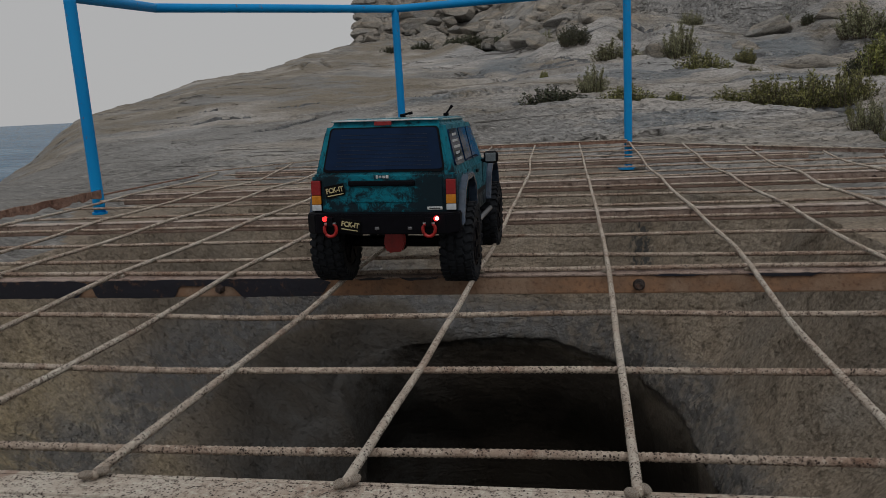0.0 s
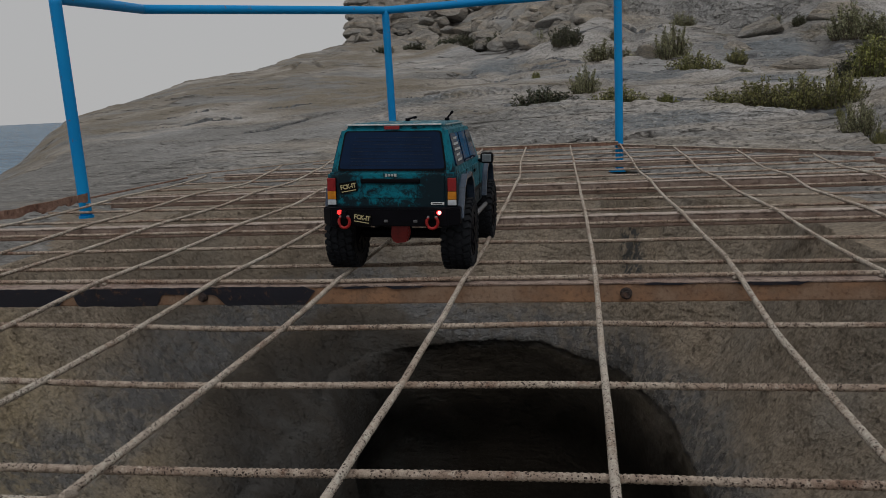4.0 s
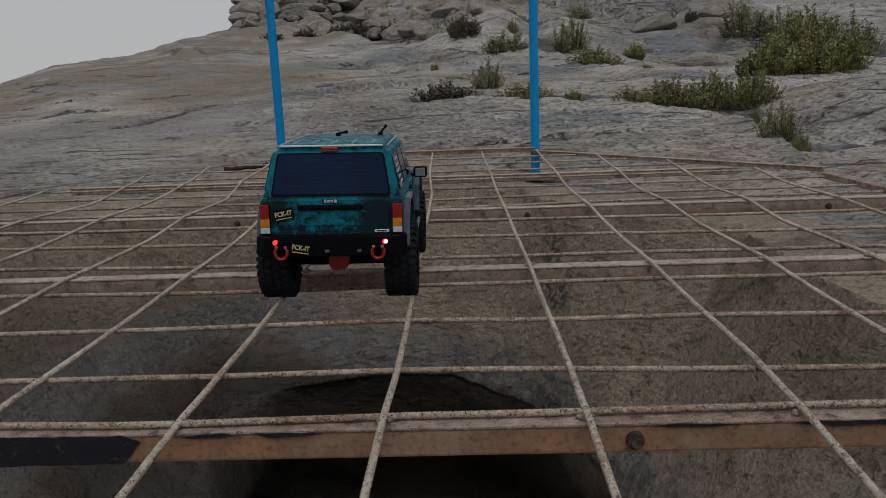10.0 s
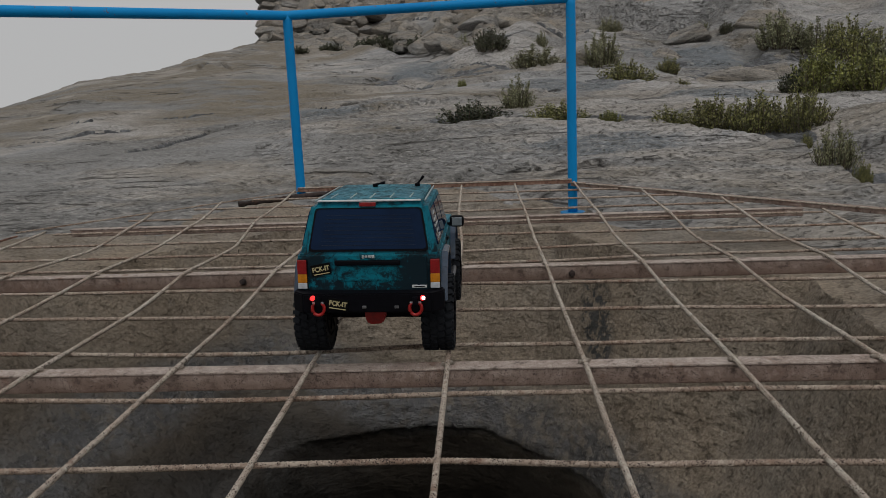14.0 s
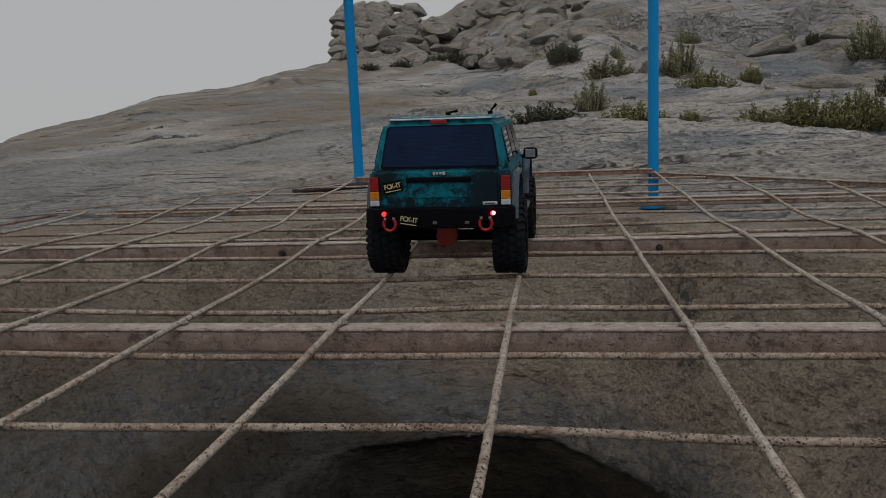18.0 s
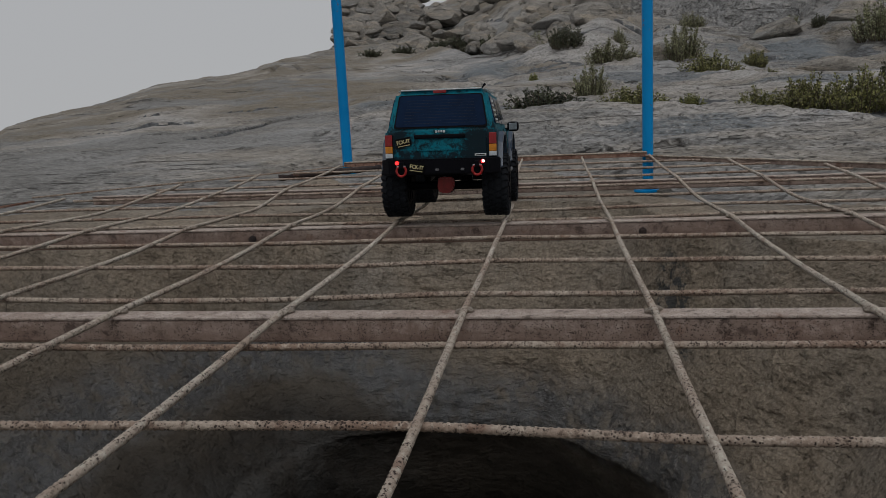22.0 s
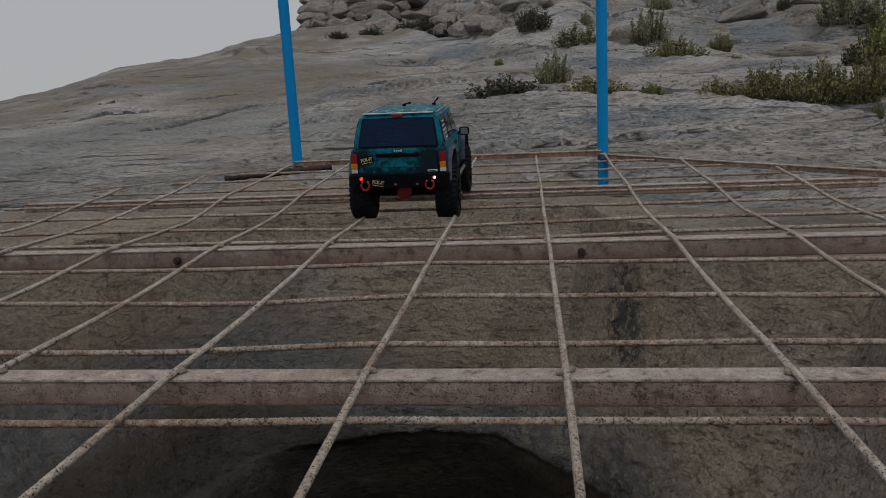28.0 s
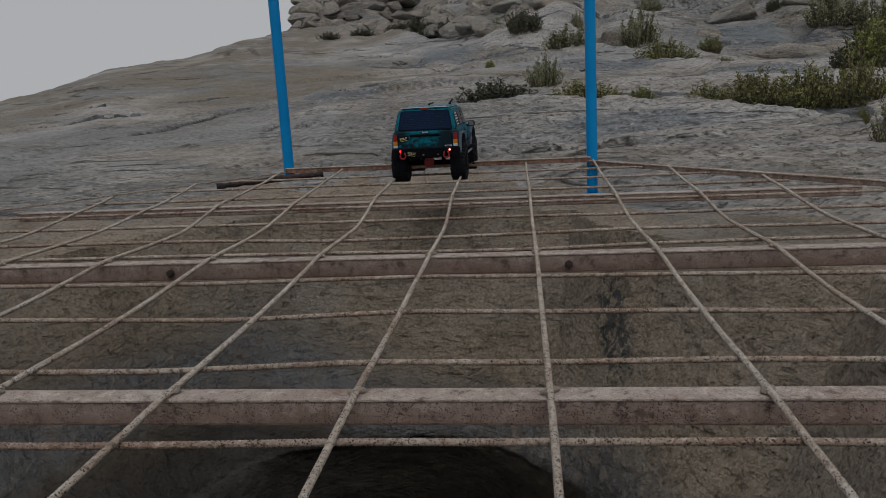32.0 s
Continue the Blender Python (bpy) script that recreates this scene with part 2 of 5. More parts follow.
def rock_material(name, warm, mid, cool, grey=0.6):
    """Bedded limestone, smooth and tan where sound, grey and finely scalloped where weathered, with a few open cracks."""
    k = Nodes(name, 0.95)
    ridge = lambda n: k.math("ABSOLUTE", k.math("SUBTRACT", n, 0.5))  # noqa: E731
    at = k.tree.nodes.new("ShaderNodeSeparateXYZ")
    k.tree.links.new(k.coord, at.inputs[0])
    drift = k.math("MULTIPLY", k.math("MAXIMUM", k.math("MINIMUM", at.outputs["X"], 1.5), -3.0), 0.035)
    broad = k.math("ADD", k.noise(0.5, 4, 0.55, 0.5), drift)
    tint = k.ramp(broad, (0.40, warm), (0.5, mid), (0.6, cool))
    along = k.stretch((0.35, 1.0, 2.2), (2, -4, 6))
    bands = k.noise(2.4, 7, 0.68, 0.5, along)
    tint = k.mix(k.ramp(bands, (0.54, 0.0), (0.66, 0.3)), tint, tuple(c * 0.7 for c in mid))
    tint = k.mix(k.ramp(bands, (0.34, 0.25), (0.44, 0.0)), tint, tuple(c * 1.12 for c in warm))
    weather = k.noise(1.1, 7, 0.66, 0.7, k.stretch((0.45, 1.0, 1.8), (0, 0, -8)))
    close = k.ramp(k.math("MULTIPLY", at.outputs["Y"], 0.1), (0.45, 0.14), (0.8, 0.0))
    far = k.math("MULTIPLY", k.ramp(k.math("MULTIPLY", at.outputs["Y"], 0.1), (0.85, 0.0), (1.0, 1.0)), k.ramp(at.outputs["X"], (0.0, 0.0), (0.9, 0.17)))
    worn = k.math("ADD", far, k.math("SUBTRACT", k.math("ADD", weather, close), k.math("MULTIPLY", k.math("MAXIMUM", k.math("ADD", drift, 0.03), 0.0), 1.4)))
    tint = k.mix(k.ramp(worn, (0.49, 0.0), (0.58, grey)), tint, (0.175, 0.183, 0.19))
    # blue-grey lichen, with the shade of the hollows painted into its colour
    film = k.noise(2.6, 7, 0.7, 0.6, k.stretch((0.5, 1.0, 1.6)))
    for spot, size in LICHEN_SHADE:
        place = k.tree.nodes.new("ShaderNodeMapping")
        place.vector_type = "TEXTURE"
        place.inputs["Location"].default_value, place.inputs["Scale"].default_value = (*spot, 0.5), (*size, 3.0)
        k.tree.links.new(k.coord, place.inputs["Vector"])
        ball = k.tree.nodes.new("ShaderNodeTexGradient")
        ball.gradient_type = "SPHERICAL"
        k.tree.links.new(place.outputs["Vector"], ball.inputs["Vector"])
        tint = k.mix(k.ramp(k.math("ADD", k.math("MULTIPLY", ball.outputs["Fac"], 0.7), film), (0.78, 0.0), (0.96, 0.85)), tint, (0.125, 0.143, 0.158))
    # shallow scallops, shade painted into bottoms and light onto rims, thickest on weathered ground
    dish = k.noise(13, 5, 0.62, 0.06, k.stretch((0.55, 1.0, 1.0), (0, 0, 4)))
    small = k.noise(30, 5, 0.66, 0.05, k.stretch((0.65, 1.0, 1.0), (0, 0, -3)))
    where = k.ramp(k.math("ADD", k.math("ADD", k.noise(0.9, 6, 0.65), k.math("MULTIPLY", drift, 1.2)), close), (0.42, 0.12), (0.56, 1.0))
    low = k.math("MULTIPLY", k.ramp(dish, (0.55, 0.0), (0.62, 0.5)), where)
    nick = k.math("MULTIPLY", k.ramp(small, (0.57, 0.0), (0.65, 0.7)), where)
    tint = k.mix(low, tint, tuple(c * 0.5 for c in cool))
    tint = k.mix(k.math("MULTIPLY", k.ramp(dish, (0.36, 0.3), (0.46, 0.0)), where), tint, tuple(min(0.6, c * 1.2) for c in mid))
    tint = k.mix(nick, tint, tuple(c * 0.32 for c in mid))
    tint = k.mix(k.math("MULTIPLY", k.ramp(small, (0.34, 0.35), (0.43, 0.0)), where), tint, tuple(min(0.6, c * 1.3) for c in mid))
    tick = k.noise(46, 4, 0.6, 0.05, k.stretch((0.7, 0.8, 1.0), (0, 0, 5)))
    ticks = k.math("MULTIPLY", k.ramp(tick, (0.57, 0.0), (0.65, 0.75)), where)
    tint = k.mix(ticks, tint, tuple(c * 0.3 for c in mid))
    tint = k.mix(k.math("MULTIPLY", k.ramp(tick, (0.36, 0.4), (0.43, 0.0)), where), tint, tuple(min(0.6, c * 1.3) for c in cool))
    fine = k.noise(60, 7, 0.76, 0.0, k.stretch((0.55, 1.0, 1.0)))
    tint = k.mix(0.45, tint, k.ramp(fine, (0.36, 0.2), (0.5, 0.5), (0.64, 0.8)), "OVERLAY")
    seam = k.noise(0.7, 3, 0.55, 0.5, k.stretch((0.25, 1.0, 2.6), (0, -6, 10)))
    seams = k.math("MULTIPLY", k.ramp(ridge(seam), (0.0015, 1.0), (0.005, 0.0)), k.ramp(k.noise(1.6, 3), (0.47, 0.0), (0.53, 1.0)))
    cut = k.noise(4.5, 6, 0.66, 0.6, along)
    cuts = k.math("MULTIPLY", k.ramp(ridge(cut), (0.004, 1.0), (0.012, 0.0)), k.ramp(k.math("ADD", k.noise(2.2, 4), k.math("MULTIPLY", far, 0.5)), (0.60, 0.0), (0.65, 1.0)))
    crack = k.math("MAXIMUM", seams, cuts)
    tint = k.mix(k.math("MULTIPLY", crack, 0.85), tint, (0.05, 0.043, 0.037))
    knob = k.noise(7, 7, 0.7, 0.1, k.stretch((0.5, 1.0, 1.4)))
    tint = k.mix(0.4, tint, k.ramp(knob, (0.36, 0.3), (0.5, 0.5), (0.64, 0.7)), "OVERLAY")
    k.bump((bands, 0.6, 0.03), (knob, 0.8, 0.04), (k.math("SUBTRACT", 0.0, crack), 1.0, 0.05), (k.math("SUBTRACT", 0.0, low), 0.9, 0.03), (k.math("SUBTRACT", 0.0, nick), 0.9, 0.015), (k.math("SUBTRACT", 0.0, ticks), 0.9, 0.01), (small, 0.9, 0.012), (fine, 0.6, 0.006))
    k.colour(tint)
    return k.mat


def pit_material():
    """Hewn, earth-stained rock of the pit, lichen-yellow on one side, wet and painted with shade at the mouth of the
    shaft.
    """
    k = Nodes("hewn_pit_rock", 0.95)
    split = k.tree.nodes.new("ShaderNodeSeparateXYZ")
    k.tree.links.new(k.coord, split.inputs[0])
    broad = k.noise(1.6, 5, 0.6, 0.4)
    tint = k.ramp(broad, (0.38, (0.296, 0.243, 0.186)), (0.5, (0.268, 0.226, 0.179)), (0.62, (0.257, 0.229, 0.194)))
    west = k.ramp(k.math("ADD", k.math("MULTIPLY", split.outputs["X"], -0.9), -0.5), (0.0, 0.0), (0.45, 1.0))
    west = k.math("MULTIPLY", west, k.ramp(k.math("MULTIPLY", split.outputs["Y"], 0.4), (0.62, 1.0), (0.9, 0.0)))
    tint = k.mix(k.math("MULTIPLY", west, k.ramp(k.noise(3.5, 6, 0.65), (0.4, 0.15), (0.6, 0.85))), tint, (0.40, 0.32, 0.185))
    stain = k.noise(4.5, 6, 0.62, 0.5)
    tint = k.mix(k.ramp(stain, (0.50, 0.0), (0.64, 0.45)), tint, (0.145, 0.115, 0.085))
    fleck = k.noise(11, 5, 0.6, 0.6)
    tint = k.mix(k.ramp(fleck, (0.58, 0.0), (0.68, 0.4)), tint, (0.13, 0.11, 0.09))
    chip = k.noise(34, 4, 0.6, 0.3, k.stretch((0.7, 1.0, 1.3)))
    chips = k.ramp(chip, (0.59, 0.0), (0.66, 1.0))
    tint = k.mix(k.math("MULTIPLY", chips, 0.3), tint, (0.10, 0.082, 0.066))
    pick = k.noise(38, 5, 0.62, 0.4, k.stretch((0.45, 0.8, 1.4), (0, 0, 12)))
    scars = k.math("MULTIPLY", k.ramp(pick, (0.59, 0.0), (0.66, 0.5)), k.ramp(k.noise(2.2, 4), (0.42, 0.2), (0.58, 1.0)))
    tint = k.mix(scars, tint, (0.085, 0.066, 0.052))
    tint = k.mix(k.ramp(chip, (0.34, 0.3), (0.40, 0.0)), tint, (0.34, 0.30, 0.25))
    fine = k.noise(95, 6, 0.72)
    tint = k.mix(0.48, tint, k.ramp(fine, (0.36, 0.2), (0.5, 0.5), (0.64, 0.82)), "OVERLAY")
    # a dark damp streak down the far wall
    for spot, size, patch, at in (((0.205, 3.44, -0.36), (0.055, 0.3, 0.2), 30, 0.46), ((-0.80, 3.52, -0.95), (0.006, 0.3, 0.17), 9, 0.2)):
        place = k.tree.nodes.new("ShaderNodeMapping")
        place.vector_type = "TEXTURE"
        place.inputs["Location"].default_value, place.inputs["Scale"].default_value = spot, size
        k.tree.links.new(k.coord, place.inputs["Vector"])
        ball = k.tree.nodes.new("ShaderNodeTexGradient")
        ball.gradient_type = "SPHERICAL"
        k.tree.links.new(place.outputs["Vector"], ball.inputs["Vector"])
        streak = k.math("MULTIPLY", k.ramp(ball.outputs["Fac"], (0.05, 0.0), (0.35, 1.0)), k.ramp(k.noise(patch, 5, 0.7, 0.4), (at, 0.0), (at + 0.08, 0.8)))
        tint = k.mix(streak, tint, (0.04, 0.05, 0.057))
    # wet rock round the shaft's mouth, the pit's deepening shade painted in with it
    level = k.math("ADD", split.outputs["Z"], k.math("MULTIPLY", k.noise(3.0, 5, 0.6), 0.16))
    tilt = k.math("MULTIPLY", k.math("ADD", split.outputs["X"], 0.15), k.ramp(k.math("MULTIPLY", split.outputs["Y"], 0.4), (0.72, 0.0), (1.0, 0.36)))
    moist_shade = k.ramp(k.math("ADD", k.math("ADD", level, tilt), 1.0), (0.22, 0.62), (0.48, 0.0))
    moist_shade = k.math("MULTIPLY", moist_shade, k.ramp(k.math("MULTIPLY", split.outputs["Y"], 0.4), (0.62, 0.1), (0.90, 1.0)))
    tint = k.mix(moist_shade, tint, (0.082, 0.07, 0.056))
    damp_shade = k.ramp(k.math("ADD", k.math("ADD", level, k.math("MULTIPLY", tilt, 0.6)), 1.0), (0.17, 1.0), (0.31, 0.0))
    tint = k.mix(k.math("MULTIPLY", damp_shade, 0.9), tint, (0.03, 0.025, 0.02))
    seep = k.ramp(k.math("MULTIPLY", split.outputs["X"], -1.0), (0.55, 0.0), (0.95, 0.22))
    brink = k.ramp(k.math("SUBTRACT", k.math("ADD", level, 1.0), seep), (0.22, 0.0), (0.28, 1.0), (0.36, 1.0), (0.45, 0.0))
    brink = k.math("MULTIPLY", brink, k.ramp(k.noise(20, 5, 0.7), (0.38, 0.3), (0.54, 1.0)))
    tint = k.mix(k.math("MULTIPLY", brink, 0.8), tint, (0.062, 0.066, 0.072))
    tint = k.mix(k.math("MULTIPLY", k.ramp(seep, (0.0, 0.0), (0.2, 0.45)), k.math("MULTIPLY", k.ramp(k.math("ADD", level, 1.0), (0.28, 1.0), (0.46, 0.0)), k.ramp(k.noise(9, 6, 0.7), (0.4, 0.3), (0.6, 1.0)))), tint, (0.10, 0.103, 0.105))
    k.rough(k.ramp(brink, (0.1, 0.9), (0.8, 0.2)))
    k.put(k.b.inputs["Specular IOR Level"], k.ramp(brink, (0.0, 0.15), (1.0, 1.0)))
    hew = k.noise(24, 5, 0.65, 0.5, k.stretch((0.45, 0.8, 1.5), (0, 0, 8)))
    k.bump((k.noise(7, 4, 0.55), 0.8, 0.05), (hew, 0.8, 0.025), (k.math("SUBTRACT", 0.0, k.math("MAXIMUM", chips, scars)), 1.0, 0.012), (chip, 0.8, 0.014), (fine, 0.9, 0.006))
    k.colour(tint)
    return k.mat


def soil_shade_material():
    k = Nodes("dark_soil_shade", 0.95)
    k.colour(k.ramp(k.noise(12, 7, 0.7), (0.36, (0.042, 0.042, 0.043)), (0.5, (0.098, 0.10, 0.104)), (0.64, (0.20, 0.205, 0.215))))
    k.bump((k.noise(20, 6, 0.7), 1.0, 0.04))
    return k.mat


def rust_material(name, pale, deep, speck=0.6, pits=330, wash=0.0, crust=60):
    """Old rust: pale crust, darker stains and many small dark pits."""
    k = Nodes(name, 0.88)
    broad = k.noise(6, 6, 0.65, 0.3)
    tint = k.ramp(broad, (0.36, pale), (0.62, deep))
    salt = k.noise(crust, 6, 0.74)
    tint = k.mix(k.ramp(salt, (0.53, 0.0), (0.64, 0.65)), tint, tuple(min(0.7, c * 1.3 + 0.04) for c in pale))
    tint = k.mix(k.ramp(salt, (0.37, 0.9), (0.46, 0.0)), tint, tuple(c * 0.38 for c in deep))
    tint = k.mix(k.ramp(k.noise(17, 5, 0.65, 0.3), (0.60, 0.0), (0.68, 0.6)), tint, (0.19, 0.095, 0.06))
    if wash:
        # rust washed down the face towards the lower edge
        split = k.tree.nodes.new("ShaderNodeSeparateXYZ")
        k.tree.links.new(k.coord, split.inputs[0])
        low = k.math("ADD", k.math("MULTIPLY", split.outputs["Z"], 30.0), k.math("MULTIPLY", k.noise(24, 4), 0.5))
        tint = k.mix(k.math("MULTIPLY", k.ramp(k.math("ADD", low, 1.0), (0.25, 1.0), (0.95, 0.0)), wash), tint, (0.165, 0.102, 0.076))
    dots = k.math("MULTIPLY", k.ramp(k.math("ADD", k.cells(pits), k.math("MULTIPLY", k.noise(170, 5, 0.75), 1.1)), (0.74, 1.0), (0.92, 0.0)), k.ramp(k.noise(60, 4), (0.38, 0.0), (0.48, speck)))
    tint = k.mix(dots, tint, (0.045, 0.028, 0.022))
    k.colour(tint)
    k.bump((broad, 0.3, 0.01), (salt, 0.8, 0.006), (k.math("SUBTRACT", 0.0, dots), 0.8, 0.002))
    return k.mat


ROCK = rock_material("limestone", (0.168, 0.144, 0.111), (0.28, 0.257, 0.228), (0.355, 0.34, 0.325))
SOIL_SHADE = soil_shade_material()
ROCK_TAN = rock_material("tan_limestone", (0.35, 0.298, 0.235), (0.34, 0.303, 0.255), (0.32, 0.302, 0.278), 0.45)
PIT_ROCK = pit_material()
RUST_BEAM = rust_material("pink_rust", (0.315, 0.245, 0.208), (0.225, 0.157, 0.128), 0.85, 480, 0.75, 40)
RUST_BAR = rust_material("pale_rust", (0.56, 0.50, 0.43), (0.40, 0.31, 0.245), 1.0, 400, 0.0, 150)
RUST_CROSS = rust_material("brown_rust", (0.48, 0.405, 0.335), (0.28, 0.19, 0.14), 1.0, 400, 0.0, 150)
RUST_LIT = rust_material("lit_pink_rust", (0.46, 0.39, 0.345), (0.33, 0.255, 0.215), 0.6, 480, 0.0, 60)
RUST_DARK = rust_material("dark_rust", (0.05, 0.03, 0.025), (0.02, 0.015, 0.014))
RUST_RED = rust_material("red_rust", (0.34, 0.21, 0.155), (0.20, 0.10, 0.07))


def painted_beam():
    """Orange rust with sheets of dark blue paint still on it."""
    k = Nodes("flaking_paint_rust", 0.8)
    tint = k.ramp(k.noise(9, 6, 0.65), (0.35, (0.31, 0.165, 0.09)), (0.5, (0.21, 0.125, 0.078)), (0.62, (0.27, 0.185, 0.13)))
    tint = k.mix(k.ramp(k.noise(150, 5), (0.52, 0.0), (0.7, 0.6)), tint, (0.08, 0.04, 0.025))
    k.colour(tint)
    k.bump((k.noise(120, 5), 0.7, 0.002))
    return k.mat


RUST_ORANGE = painted_beam()


def paint_flake():
    k = Nodes("old_dark_paint", 0.45)
    k.colour(k.mix(k.ramp(k.noise(75, 5, 0.7), (0.58, 0.0), (0.66, 0.8)), (0.008, 0.009, 0.017), (0.10, 0.05, 0.032)))
    k.bump((k.noise(90, 4), 0.5, 0.002))
    return k.mat


OLD_PAINT = paint_flake()


def blue_paint():
    k = Nodes("blue_paint", 0.5)
    tint = k.ramp(k.noise(4, 4), (0.35, (0.002, 0.21, 0.52)), (0.7, (0.004, 0.26, 0.60)))
    tint = k.mix(k.ramp(k.noise(45, 5, 0.7), (0.63, 0.0), (0.7, 0.8)), tint, (0.17, 0.09, 0.05))
    k.colour(tint)
    k.b.inputs["IOR"].default_value = 1.25
    k.bump((k.noise(60, 4), 0.4, 0.002))
    return k.mat


BLUE = blue_paint()


def sea_material():
    k = Nodes("sea", 0.25)
    waves = k.noise(0.05, 8, 0.68, 0.6, k.stretch((0.35, 1.6, 1)))
    chop = k.noise(0.35, 6, 0.7, 0.4, k.stretch((0.4, 1.5, 1)))
    tint = k.ramp(waves, (0.36, (0.02, 0.065, 0.125)), (0.56, (0.06, 0.14, 0.22)), (0.68, (0.17, 0.25, 0.33)))
    k.colour(k.mix(k.ramp(chop, (0.60, 0.0), (0.68, 0.7)), tint, (0.42, 0.47, 0.5)))
    k.b.inputs["Specular IOR Level"].default_value = 0.05
    k.bump((waves, 1.0, 2.0), (chop, 0.9, 0.5))
    return k.mat


SEA = sea_material()

# ---- ground: one sheet of rock with the pit in it ----
PIT = (-0.36, 2.35)
RIM = [(-0.92, 4.09), (0.19, 4.09), (1.005, 3.13), (1.04, 1.5), (0.30, 0.663), (-1.05, 0.663), (-1.59, 1.45), (-1.61, 2.56), (-1.59, 3.22)]
EYE = (-0.05, 0.9, 0.28)
# skyline of the bare dome: bearing, slope up to it and distance
SKY_U = [-0.95, -0.84, -0.783, -0.739, -0.683, -0.572, -0.528, -0.427, -0.37, -0.30, -0.26, -0.2]
SKY_V = [-0.11, -0.062, -0.028, -0.005, 0.008, 0.028, 0.041, 0.051, 0.063, 0.076, 0.078, 0.105]
FAR_R = [5.0, 6.4, 7.4, 8.2, 9.3, 11.5, 12.5, 14.8, 16.5, 20.0, 22.0, 23.0]
# slope up from the eye at these distances, on three bearings beside the dome
RISE_R = [3.2, 4.5, 5.6, 7.0, 8.5, 10.0, 11.5, 13.0, 15.0, 18.0, 19.8, 22.0, 30.0]
RISE = (
    [-0.106, -0.05, -0.018, 0.004, 0.019, 0.031, 0.041, 0.050, 0.064, 0.076, 0.079, 0.10, 0.12],
    [-0.106, -0.045, -0.006, 0.004, 0.017, 0.033, 0.052, 0.088, 0.122, 0.15, 0.158, 0.17, 0.19],
    [-0.106, -0.043, -0.005, 0.008, 0.018, 0.028, 0.058, 0.088, 0.115, 0.14, 0.148, 0.16, 0.18],
)
LOG_R = np.linspace(math.log(3.2), math.log(30), 300)
SLOPES = [np.convolve(np.pad(np.interp(np.exp(LOG_R), RISE_R, row), 12, "edge"), np.hanning(27)[1:-1] / np.hanning(27).sum(), "valid") for row in RISE]


# edges of the slabs, seen from the pit: bearing and distance along each, then rise to the edge,
# drop behind it, their lengths, depth of the soil behind, and the bearings between which it holds
EDGES = [
    ([-0.098, -0.064, -0.007, 0.05, 0.121, 0.198, 0.261, 0.336, 0.367, 0.402, 0.443], [5.41, 5.32, 5.34, 5.22, 5.14, 5.03, 4.68, 4.33, 4.12, 3.73, 3.24], 0.04, 0.05, 0.6, 0.4, 0.5, -0.08, 0.9),
    ([-0.083, -0.025, 0.021, 0.068, 0.111, 0.152, 0.216, 0.255], [11.2, 10.9, 10.6, 10.1, 9.5, 8.5, 7.2, 6.8], 0.07, 0.1, 0.8, 0.6, 0.5, -0.1, 0.3),
    ([0.232, 0.285, 0.34, 0.364], [7.9, 10.1, 11.2, 11.4], 0.1, 0.12, 0.9, 0.6, 0.4, 0.22, 0.42),
    ([-0.294, -0.261, -0.192, -0.164, -0.116, -0.067, -0.023], [15.7, 15.4, 15.2, 14.5, 13.2, 12.6, 12.0], 0.08, 0.1, 0.8, 0.6, 0.5, -0.3, 0.0),
    ([0.071, 0.127, 0.206, 0.25, 0.278], [13.83, 13.34, 12.75, 12.98, 13.6], -0.12, -0.3, 0.7, 1.5, 0.0, 0.05, 0.3),
]
# open joints in the rock: bearing and distance along each, depth and half width
JOINTS = [
    ([-0.488, -0.45, -0.418, -0.38, -0.343], [5.12, 5.27, 5.5, 5.8, 6.16], 0.07, 0.035),
    ([-0.596, -0.551, -0.488], [6.58, 6.75, 6.9], 0.06, 0.03),
    ([-0.309, -0.273, -0.231, -0.179, -0.131], [7.38, 7.3, 7.05, 6.96, 7.1], 0.11, 0.06),
    ([-0.374, -0.357, -0.343, -0.328], [12.35, 13.1, 13.2, 12.21], 0.14, 0.12),
    ([-0.152, -0.115], [5.48, 5.55], 0.04, 0.02),
    ([-0.66, -0.56, -0.46], [5.75, 5.95, 6.3], 0.04, 0.02),
    ([-0.43, -0.38, -0.33, -0.29], [6.85, 6.95, 7.2, 7.3], 0.05, 0.025),
    ([-0.5, -0.44, -0.37], [8.8, 9.1, 9.0], 0.05, 0.03),
    ([-0.29, -0.2, -0.12, -0.05], [9.6, 10.2, 10.0, 9.4], 0.06, 0.04),
    ([0.16, 0.24, 0.3], [11.6, 11.9, 12.6], 0.08, 0.05),
    ([-0.03, 0.06, 0.13], [13.2, 12.9, 12.4], 0.1, 0.05),
    ([-0.2, -0.12, -0.05, 0.02], [17.2, 16.4, 15.6, 15.2], 0.12, 0.07),
    ([0.3, 0.38, 0.46], [9.6, 9.9, 9.4], 0.07, 0.04),
    ([0.42, 0.5, 0.6], [4.15, 4.3, 4.2], 0.03, 0.015),
]


